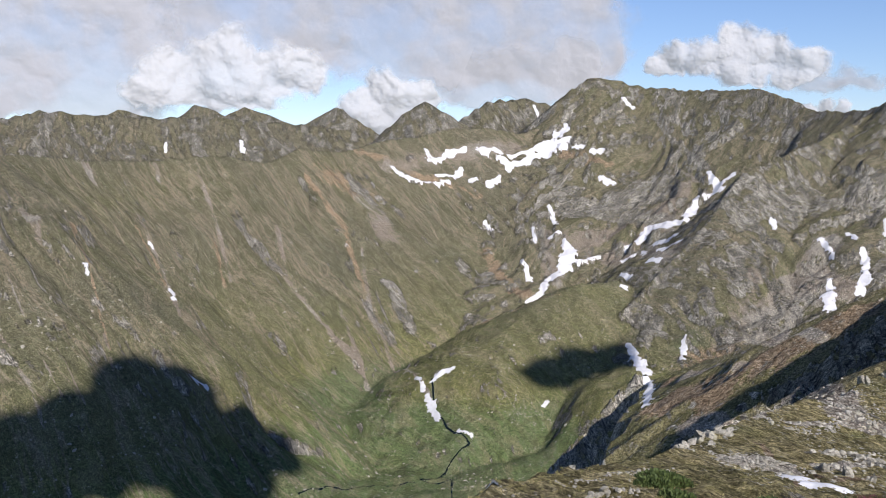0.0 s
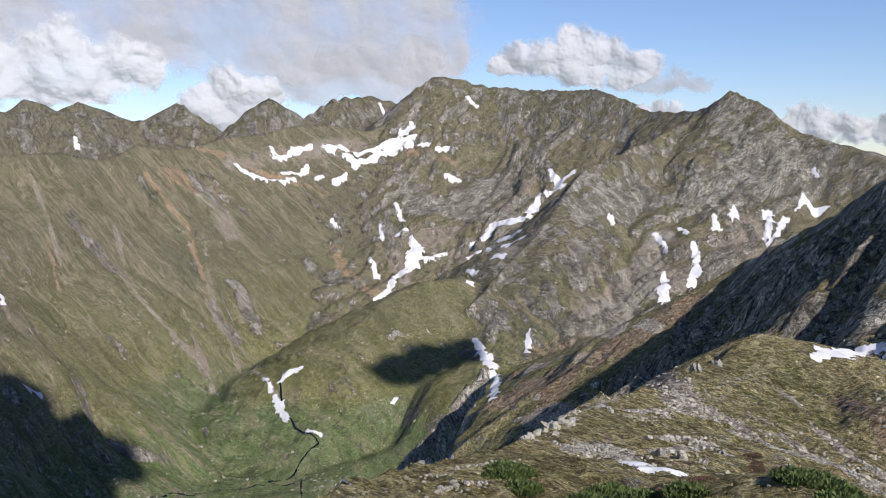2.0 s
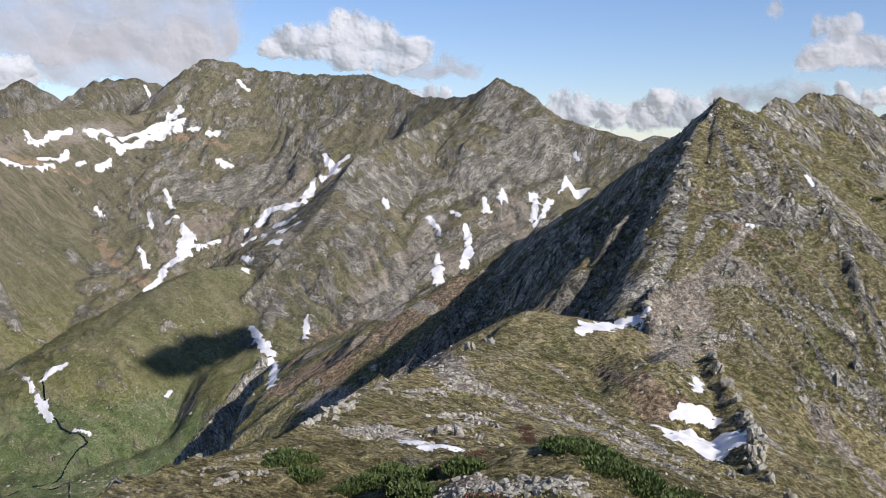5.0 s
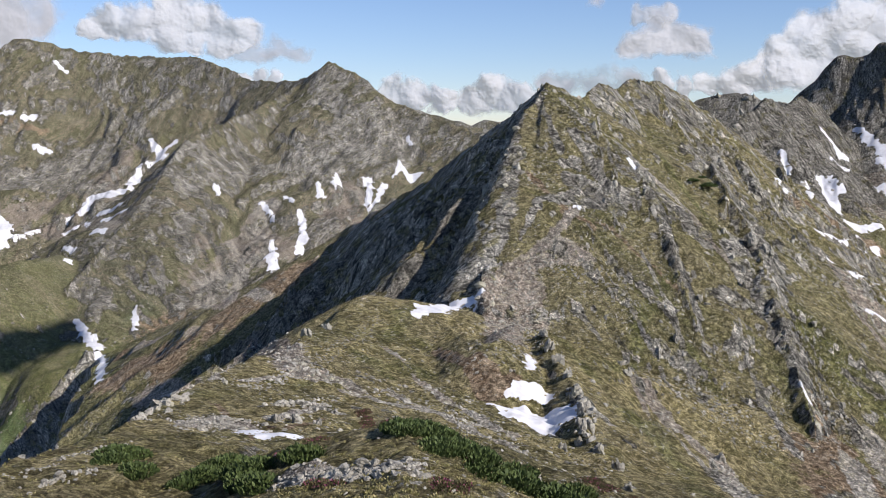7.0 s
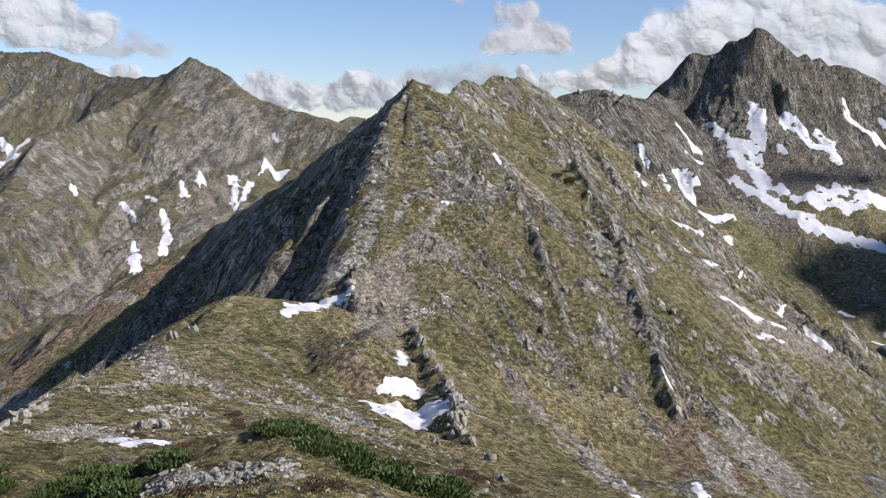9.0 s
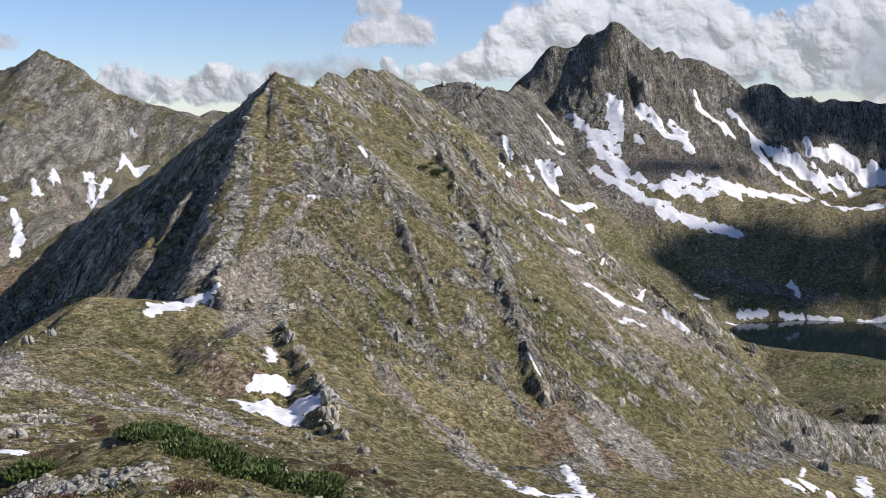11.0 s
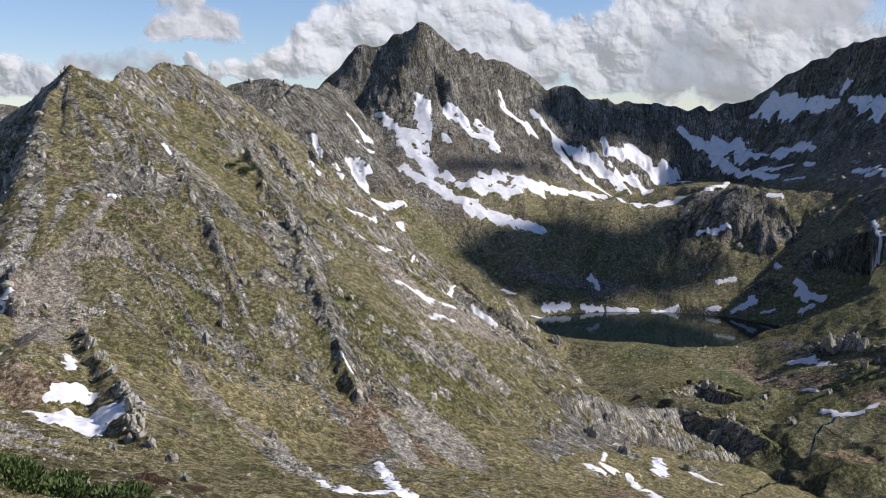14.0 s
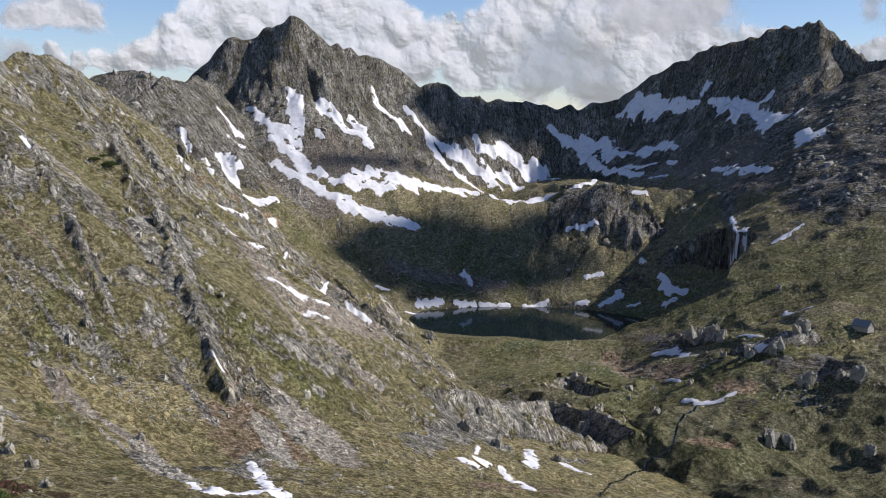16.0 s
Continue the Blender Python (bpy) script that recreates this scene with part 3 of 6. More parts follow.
def stroke(kind, line):
    """Marks a strip of the land (points and width in plan) as rubble, earth, rock or lush grass."""
    field = {"rubble": SCREE, "earth": EARTH, "rock": ROCK, "lush": LUSH}[kind]
    pts = np.array(line, np.float32)
    lo, hi = pts.min(0) - 2 * pts[:, 2].max(), pts.max(0) + 2 * pts[:, 2].max()
    i, j = np.nonzero((GX > lo[0]) & (GX < hi[0]) & (GY > lo[1]) & (GY < hi[1]))
    if not len(i):
        return
    x, y = GX[i, j], GY[i, j]
    best = np.full(x.shape, -9.0)
    for a, b in zip(pts[:-1], pts[1:]):
        e = b - a
        u = np.clip(((x - a[0]) * e[0] + (y - a[1]) * e[1]) / (e[0] ** 2 + e[1] ** 2 + 1e-6), 0, 1)
        w = a[2] + u * e[2]
        d = np.hypot(x - a[0] - u * e[0], y - a[1] - u * e[1])
        best = np.maximum(best, 1.25 - d / (w * .55))
    far = np.hypot(pts[:, 0], pts[:, 1]).mean() > 1000
    field[i, j] += np.clip(best, 0, 1) * (.58 if far else .95 if kind == "rubble" else .7)
    if kind == "lush":
        field[i, j] -= np.clip(best, 0, 1) * .2
        SCREE[i, j] -= np.clip(best, 0, 1) * .7
        ROCK[i, j] -= np.clip(best, 0, 1) * .15


stroke("rubble", [(-434, 1439, 10.9), (-376, 1354, 11.5), (-311, 1183, 6.2)])
stroke("rubble", [(-387, 1602, 10.5), (-337, 1510, 12.0), (-298, 1410, 9.0)])
stroke("rubble", [(-256, 1557, 12.0), (-223, 1444, 11.6), (-177, 1399, 15.2), (-108, 1319, 13.1)])
stroke("earth", [(-233, 1710, 11.0), (-158, 1617, 17.0), (-112, 1482, 10.8)])
stroke("rubble", [(-119, 1469, 6.4), (-82, 1403, 13.8), (-30, 1208, 8.4), (-10, 1151, 4.6)])
stroke("rubble", [(-148, 1424, 7.7), (-113, 1337, 13.8), (-97, 1289, 10.0)])
stroke("rubble", [(-438, 989, 7.2), (-393, 944, 8.4), (-361, 900, 5.8)])
stroke("rubble", [(-392, 1006, 3.0), (-339, 942, 4.5)])
stroke("rubble", [(-455, 1051, 3.3), (-420, 1007, 2.5), (-360, 941, 2.8)])
stroke("earth", [(-454, 1239, 10.9), (-392, 1125, 4.0), (-345, 1035, 3.7)])
stroke("rubble", [(-128, 1588, 7.1), (-105, 1443, 13.1), (-62, 1394, 10.3)])
stroke("earth", [(-429, 1410, 6.6), (-390, 1365, 9.0), (-337, 1250, 11.1)])
stroke("earth", [(-334, 1473, 13.3), (-301, 1391, 9.4)])
stroke("rubble", [(-358, 1056, 5.9), (-337, 1017, 4.3), (-320, 983, 2.9)])
stroke("rubble", [(-501, 1220, 35.7), (-463, 1157, 8.1)])
stroke("rubble", [(-448, 1579, 16.2), (-435, 1552, 10.2)])
stroke("rubble", [(-526, 1489, 22.2), (-499, 1456, 12.7)])
stroke("earth", [(-179, 1742, 99.4), (-130, 1733, 63.2)])
stroke("rubble", [(-140, 1741, 63.4), (-87, 1647, 53.4)])
stroke("earth", [(72, 1680, 33.9), (95, 1599, 29.2), (126, 1529, 30.2)])
stroke("earth", [(151, 1305, 8.6), (57, 1317, 29.2)])
stroke("rubble", [(169, 1708, 38.8), (177, 1562, 31.5)])
stroke("rubble", [(239, 1662, 91.5), (344, 1677, 147.4), (428, 1760, 18.2)])
stroke("rubble", [(445, 1748, 8.7), (417, 1844, 4.0), (429, 1851, 6.6)])
stroke("rock", [(234, 1776, 50.1), (272, 1759, 74.4), (368, 1799, 112.9)])
stroke("rock", [(-80, 1521, 29.9), (-44, 1448, 24.7)])
stroke("rock", [(-230, 1336, 19.5), (-194, 1297, 39.4)])
stroke("rock", [(33, 1625, 45.0), (103, 1573, 12.3)])
stroke("rock", [(-150, 1746, 68.8), (-130, 1733, 45.2)])
stroke("rubble", [(-104, 1818, 40.1), (-15, 1884, 61.9), (137, 1972, 68.7)])
stroke("rubble", [(500, 1316, 48.1), (442, 1248, 76.3), (384, 1190, 138.4)])
stroke("rubble", [(614, 1300, 48.1), (227, 453, 24.9)])
stroke("lush", [(321, 1222, 47.4), (292, 1195, 42.3)])
stroke("lush", [(448, 1334, 17.5), (448, 1286, 10.3)])
stroke("rock", [(332, 1263, 14.2), (326, 1217, 16.5)])
stroke("rock", [(598, 1362, 99.3), (710, 1363, 78.7)])
stroke("rock", [(411, 1372, 28.4), (458, 1413, 28.9)])
stroke("rock", [(149, 225, 7.7), (140, 222, 14.8), (138, 231, 16.5)])
stroke("rock", [(183, 268, 9.6), (164, 238, 6.5), (152, 226, 6.9)])
stroke("rubble", [(148, 212, 7.8), (138, 204, 9.9), (115, 169, 7.7)])
stroke("rubble", [(140, 155, 2.6), (133, 139, 3.8), (132, 125, 4.0), (95, 82, 3.1)])
stroke("rubble", [(193, 155, 2.4), (182, 135, 5.4), (153, 105, 5.5)])
stroke("earth", [(197, 160, 2.9), (186, 141, 8.6), (171, 119, 10.3)])
stroke("rubble", [(175, 223, 3.3), (163, 218, 3.0), (150, 213, 3.4)])
stroke("earth", [(102, 154, 2.3), (98, 149, 3.5)])
stroke("lush", [(128, 145, 6.2), (118, 120, 7.0), (79, 73, 5.3)])
stroke("rock", [(174, 228, 5.9), (189, 220, 6.1)])
stroke("rock", [(220, 205, 11.1), (222, 198, 9.0)])
stroke("rock", [(212, 202, 6.9), (203, 175, 4.5), (193, 157, 5.0)])
stroke("rubble", [(113, 457, 11.6), (126, 450, 7.8), (45, 142, 3.7)])
stroke("rubble", [(51, 143, 3.0), (67, 154, 3.7)])
stroke("rubble", [(66, 141, 3.1), (76, 134, 3.4), (84, 128, 2.6)])
stroke("rubble", [(43, 113, 2.1), (56, 127, 2.4)])
stroke("earth", [(39, 123, 1.6), (37.2, 106.6, 1.7)])
stroke("rock", [(122, 117, 5.0), (118, 93, 9.2), (165, 124, 7.6)])
stroke("rubble", [(272, 209, 12.7), (257, 181, 13.9), (261, 172, 11.5)])
stroke("rubble", [(314, 250, 7.9), (325, 230, 6.8), (323, 202, 6.6)])
stroke("earth", [(174, 140, 16.5), (147, 109, 11.2)])
stroke("rubble", [(203, 143, 15.3), (184, 117, 13.4)])
stroke("rock", [(219, 115, 12.1), (278, 126, 18.8), (375, 142, 24.6), (364, 114, 23.5)])
stroke("earth", [(177, 79, 9.5), (203, 71, 10.6)])
stroke("earth", [(352, 71, 6.2), (355, 62, 10.6)])
stroke("earth", [(417, 78, 6.1), (412, 66, 9.1)])
stroke("lush", [(488, 98, 14.4), (430, 52, 17.5), (452, 32, 18.7)])
stroke("lush", [(468, 193, 11.2), (499, 155, 12.8)])
stroke("lush", [(539, 68, 28.0), (538, 41, 28.0), (545, 26, 25.0)])
stroke("lush", [(299, 94, 11.6), (360, 98, 11.9)])
stroke("rubble", [(258, 188, 15.7), (274, 173, 19.9), (325, 185, 18.4)])
stroke("rock", [(658, 232, 20.8), (661, 201, 25.6), (649, 171, 26.6)])
stroke("rock", [(485, 114, 14.3), (484, 95, 12.1)])
stroke("rock", [(433, 41, 11.2), (413, 24, 10.8)])
stroke("lush", [(581, 125, 43.9), (519, 86, 45.4), (524, 55, 45.8), (520, 24, 59.7)])
stroke("lush", [(571, 158, 29.2), (502, 102, 37.8), (474, 58, 47.0), (474, 20, 35.8)])
stroke("lush", [(464, 133, 35.6), (432, 86, 37.3), (410, 48, 34.5), (397, 15, 30.3)])
stroke("lush", [(462, 197, 17.5), (466, 162, 36.4), (415, 118, 42.4), (353, 87, 14.2)])
stroke("lush", [(631, 134, 31.7), (668, 164, 21.7)])
stroke("lush", [(344, 58, 37.8), (369, 33, 50.1), (330, 11, 36.5)])
stroke("rubble", [(491, 127, 9.2), (487, 101, 10.2)])
stroke("earth", [(419, 74, 3.4), (416, 63, 3.4)])
stroke("lush", [(194, 173, 7.1), (192, 160, 8.6), (184, 143, 11.5)])
stroke("lush", [(77, 184, 7.3), (84, 168, 9.2), (96, 160, 11.5), (100, 148, 5.6)])
stroke("lush", [(68, 146, 4.0), (60, 145, 1.8)])
stroke("lush", [(104, 189, 8.0), (102, 171, 6.6)])
stroke("lush", [(213, 174, 13.2), (213, 151, 18.9), (210, 133, 18.3)])
stroke("lush", [(136, 159, 5.5), (168, 187, 5.0), (187, 195, 3.7)])
stroke("rock", [(184, 205, 1.8), (176, 183, 2.6), (162, 159, 2.8)])
stroke("rock", [(209, 244, 4.7), (204, 220, 3.7), (207, 204, 5.0)])
stroke("rock", [(194, 248, 3.2), (190, 224, 4.3)])
stroke("rock", [(272, 272, 2.8), (238, 219, 5.6), (227, 192, 3.4)])
stroke("earth", [(102, 159, 3.2), (100, 149, 5.7), (105, 150, 3.2)])
stroke("earth", [(173, 242, 2.7), (173, 226, 2.8), (176, 215, 2.0)])
stroke("rubble", [(152, 437, 8.5), (63, 155, 8.2), (68, 146, 5.9)])
stroke("rubble", [(31.2, 106.5, 4.6), (36.4, 111.5, 4.9), (35.7, 97.5, 3.3)])
stroke("rubble", [(20.7, 51.2, 2.0), (20.7, 43.2, 2.1), (20.3, 36.0, 1.2)])
stroke("earth", [(138, 552, 35.0), (157, 469, 30.4), (200, 470, 16.6)])
stroke("earth", [(121, 564, 28.4), (127, 467, 29.8)])
stroke("rubble", [(159, 652, 13.2), (180, 538, 11.2), (561, 1240, 26.8)])
stroke("rubble", [(159, 533, 10.9), (176, 464, 7.5)])
stroke("rubble", [(141, 213, 10.8), (146, 206, 8.5), (145, 199, 5.9)])
stroke("rubble", [(141, 156, 4.1), (133, 139, 4.7), (132, 125, 4.9), (95, 82, 3.7)])
stroke("rock", [(401, 165, 6.5), (394, 137, 10.1), (423, 116, 10.8)])
stroke("rock", [(481, 124, 6.7), (482, 102, 12.1)])
stroke("rock", [(432, 61, 11.5), (421, 44, 10.7)])
stroke("earth", [(478, 143, 11.2), (440, 100, 13.3)])
stroke("rock", [(356, 123, 18.5), (339, 139, 13.5)])
stroke("rock", [(150, 770, 6.8), (131, 761, 7.9), (105, 749, 6.6)])
stroke("rock", [(45, 122, 1.6), (53, 128, 2.7), (56, 121, 1.6)])
stroke("earth", [(608, 405, 20.4), (601, 374, 34.6), (633, 356, 25.4)])
stroke("earth", [(303, 257, 8.3), (372, 290, 13.2)])
stroke("earth", [(510, 372, 13.2), (511, 372, 13.2)])
stroke("rubble", [(542, 409, 23.7), (557, 382, 23.6), (556, 359, 18.5)])
stroke("rubble", [(801, 295, 15.3), (798, 219, 34.3), (743, 144, 31.7), (666, 88, 23.5)])
stroke("rubble", [(661, 362, 21.1), (669, 329, 15.6)])
stroke("lush", [(516, 363, 17.6), (522, 337, 21.7)])
stroke("rubble", [(253, 183, 3.1), (245, 156, 4.9), (247, 142, 4.0)])
stroke("rubble", [(245, 185, 1.7), (239, 165, 2.5), (234, 144, 3.5)])
stroke("lush", [(224, 154, 5.7), (233, 138, 6.4)])
stroke("rubble", [(202, 142, 3.5), (190, 123, 4.1)])
stroke("rubble", [(120, 73, 2.9), (120, 73, 2.9)])
stroke("rubble", [(269, 172, 3.1), (289, 162, 3.2)])
stroke("rock", [(271, 132, 8.4), (280, 125, 10.7), (260, 109, 7.9)])
stroke("rock", [(379, 132, 8.4), (378, 115, 9.9)])
stroke("rock", [(277, 99, 4.1), (299, 96, 4.4)])
stroke("earth", [(184, 83, 4.2), (214, 81, 4.8)])
stroke("earth", [(361, 109, 5.3), (362, 110, 5.3)])
stroke("earth", [(351, 82, 4.0), (353, 63, 5.0)])
stroke("rock", [(415, 174, 6.3), (433, 148, 6.4)])
stroke("rock", [(363, 57, 6.2), (379, 45, 6.4)])
stroke("rock", [(485, 108, 6.9), (486, 92, 8.3)])
stroke("rock", [(447, 73, 7.6), (448, 46, 12.6)])
stroke("rock", [(666, 240, 19.8), (669, 209, 19.6)])
stroke("rock", [(659, 179, 5.7), (625, 172, 5.3)])
stroke("rock", [(660, 126, 9.8), (599, 108, 5.5)])
stroke("rubble", [(542, 304, 16.3), (579, 244, 13.1)])
stroke("rubble", [(142, 161, 1.8), (125, 135, 2.1), (125, 124, 2.2), (120, 110, 2.3)])
stroke("earth", [(191, 152, 2.7), (178, 136, 5.3), (169, 123, 5.8)])
stroke("rock", [(182, 235, 4.0), (186, 225, 8.2), (195, 222, 6.2)])
stroke("rock", [(156, 222, 2.2), (168, 231, 4.0), (181, 229, 3.3)])
stroke("rubble", [(148, 216, 5.1), (162, 214, 8.2), (167, 206, 3.6)])
stroke("earth", [(171, 224, 1.0), (181, 214, 1.6), (184, 190, 1.5)])
stroke("rock", [(205, 230, 3.4), (199, 216, 3.5), (194, 205, 3.3), (189, 196, 3.0)])
stroke("rock", [(213, 198, 5.3), (232, 206, 6.5), (223, 192, 4.1)])
stroke("rock", [(205, 181, 2.7), (198, 167, 3.3), (192, 157, 2.4)])
stroke("rock", [(156, 197, 2.4), (156, 188, 2.0)])
stroke("rock", [(159, 182, 1.7), (135, 149, 2.0)])
stroke("rock", [(191, 196, 1.4), (183, 181, 2.4)])
stroke("rock", [(186, 168, 2.4), (179, 155, 3.0), (167, 136, 2.7)])
stroke("rock", [(163, 174, 1.7), (149, 153, 1.8)])
stroke("rock", [(132, 127, 1.8), (106, 98, 1.6)])
stroke("rock", [(99, 118, 2.1), (99, 118, 2.1)])
stroke("rock", [(73.6, 82.7, 1.9), (73.8, 82.9, 1.9)])
stroke("rock", [(109, 138, 1.6), (109, 128, 2.4)])
stroke("lush", [(127, 164, 3.8), (123, 146, 4.0), (115, 120, 4.2)])
stroke("lush", [(85.0, 83.3, 3.0), (85.2, 83.4, 3.0)])
stroke("lush", [(173, 176, 4.1), (170, 160, 3.9)])
stroke("lush", [(233, 277, 2.5), (223, 237, 2.8), (215, 206, 3.3)])
stroke("rock", [(202, 265, 2.3), (201, 244, 3.1), (206, 237, 3.1)])
stroke("rock", [(274, 294, 3.9), (275, 270, 3.0)])
stroke("rock", [(280, 273, 3.3), (273, 257, 3.7)])
stroke("rock", [(196, 270, 2.3), (186, 244, 2.6)])
stroke("rubble", [(208, 235, 2.2), (209, 212, 2.3), (208, 195, 2.0)])
stroke("lush", [(114, 204, 6.5), (94, 182, 4.3)])
stroke("earth", [(100, 157, 1.7), (99, 149, 2.7)])
stroke("rubble", [(76, 147, 1.4), (78, 129, 2.1), (78, 112, 1.5)])
stroke("rubble", [(115, 170, 5.7), (144, 205, 7.9)])
stroke("rock", [(149, 445, 7.9), (149, 446, 7.9)])
stroke("rock", [(63, 164, 4.9), (70, 160, 2.9)])
stroke("rock", [(106, 450, 6.5), (107, 451, 6.5)])
stroke("rock", [(35.6, 125.0, 2.2), (36, 125, 2.2)])
stroke("rubble", [(21.6, 50.8, 1.2), (21.5, 44.0, 1.7), (22.1, 39.4, 0.9)])
stroke("rock", [(20.8, 46.1, 0.8), (21.1, 40.4, 1.0)])
stroke("rubble", [(93, 179, 1.4), (86, 144, 2.4), (85, 122, 2.5)])
stroke("earth", [(39.8, 105.2, 1.1), (49.4, 112.5, 1.4)])
stroke("earth", [(35.9, 107.6, 1.1), (33.4, 93.2, 0.7)])
stroke("lush", [(54, 143, 1.5), (61, 144, 1.8)])
stroke("lush", [(84, 174, 4.0), (83, 158, 3.0)])
stroke("earth", [(103, 176, 2.8), (98, 153, 3.0), (95, 144, 2.4)])
stroke("rubble", [(138, 207, 9.4), (149, 208, 9.6)])
stroke("earth", [(381, 1181, 26.0), (382, 1184, 26.0)])
stroke("earth", [(209, 542, 8.1), (210, 543, 8.1)])
stroke("earth", [(290, 1162, 50.2), (347, 1166, 42.5), (416, 1196, 26.5)])
stroke("earth", [(155, 683, 19.6), (155, 685, 19.6)])
stroke("earth", [(130, 474, 13.7), (130, 475, 13.7)])
stroke("rock", [(226, 1757, 49.5), (306, 1760, 62.4), (352, 1686, 36.1)])
stroke("rock", [(203, 1909, 21.5), (210, 1788, 23.8)])
stroke("rubble", [(373, 1275, 26.5), (447, 1262, 56.1), (487, 1202, 54.4)])
stroke("rubble", [(566, 1261, 38.6), (567, 1264, 38.6)])
stroke("rubble", [(227, 460, 14.3), (228, 460, 14.3)])
stroke("rubble", [(284, 1631, 46.3), (303, 1372, 39.3), (352, 1407, 20.3)])
stroke("rock", [(443, 1400, 30.8), (520, 1398, 41.7), (604, 1390, 36.6), (689, 1344, 36.5)])
stroke("rock", [(386, 1322, 23.8), (367, 1255, 22.6)])
stroke("rock", [(669, 1522, 22.7), (679, 1417, 42.5), (746, 1369, 38.2)])
stroke("rock", [(421, 2019, 11.6), (465, 1777, 12.8)])
stroke("lush", [(474, 1446, 31.2), (561, 1488, 24.4), (598, 1536, 27.6)])
stroke("lush", [(311, 1674, 35.7), (249, 1650, 16.8)])
stroke("lush", [(170, 1323, 37.3), (272, 1300, 46.4)])
stroke("lush", [(397, 1251, 15.4), (467, 1319, 16.3)])
stroke("earth", [(-156, 1837, 25.8), (-52, 1829, 25.6), (64, 1821, 20.4)])
stroke("earth", [(220, 1962, 27.6), (308, 1894, 40.2)])


face_group = group[:-1, :-1]
index = np.arange(GX.size).reshape(GX.shape)
QUADS = np.stack([index[:-1, :-1], index[:-1, 1:], index[1:, 1:], index[1:, :-1]], -1)
LAND_THINGS = [
    ("ground", "stony alpine turf on the near ridge crest and its knoll", "ground"),
    ("valley_floor", "green grassy valley floor with a grass-covered shoulder", "ground"),
    ("mountain", "long green grassy mountainside cut by pale erosion gullies", "mountain"),
    ("mountain", "broad grey-green rocky mountain with snow gullies below its ridge", "mountain"),
    ("mountain", "distant bare ridges and pointed peaks under the clouds", "mountain"),
    ("mountain", "steep brown grassy peak with a pale rock arete and dark shaded face", "mountain"),
    ("mountain", "dark rocky peaks round the snow-streaked cirque above the tarn", "mountain"),
]
for g, (name, label, category) in enumerate(LAND_THINGS):
    q = QUADS[face_group == g]
    used, q = np.unique(q, return_inverse=True)
    q = q.reshape(-1, 4)
    ob = new(name, quick_mesh(name, P.reshape(-1, 3)[used], q, LAND, NORMAL.reshape(-1, 3)[used],
                              [(k, v.ravel()[used]) for k, v in (("rock", ROCK), ("lush", LUSH), ("scree", SCREE), ("dry", DRY), ("earth", EARTH), ("stones", STONES), ("gully", GULLY), ("haze", HAZE), ("tone", TONE))] + [("flow", GFLOW[used])]))
    tagged(ob, label, category, kind="structure")

# ---- the tarn ----
bm = bmesh.new()
ring = []
for k in range(96):
    a = 2 * math.pi * k / 96
    u, v = 1.35 * LAKE_SIZE[0] * math.cos(a), 1.35 * LAKE_SIZE[1] * math.sin(a)
    c, s = math.cos(LAKE_TURN), math.sin(LAKE_TURN)
    ring.append(bm.verts.new((LAKE[0] + u * c - v * s, LAKE[1] + u * s + v * c, LAKE[2])))
bm.faces.new(ring)
me = bpy.data.meshes.new("water")
bm.to_mesh(me)
me.materials.append(WATER)
tagged(new("water", me), "small dark still mountain tarn below the cirque", "lake", kind="structure")


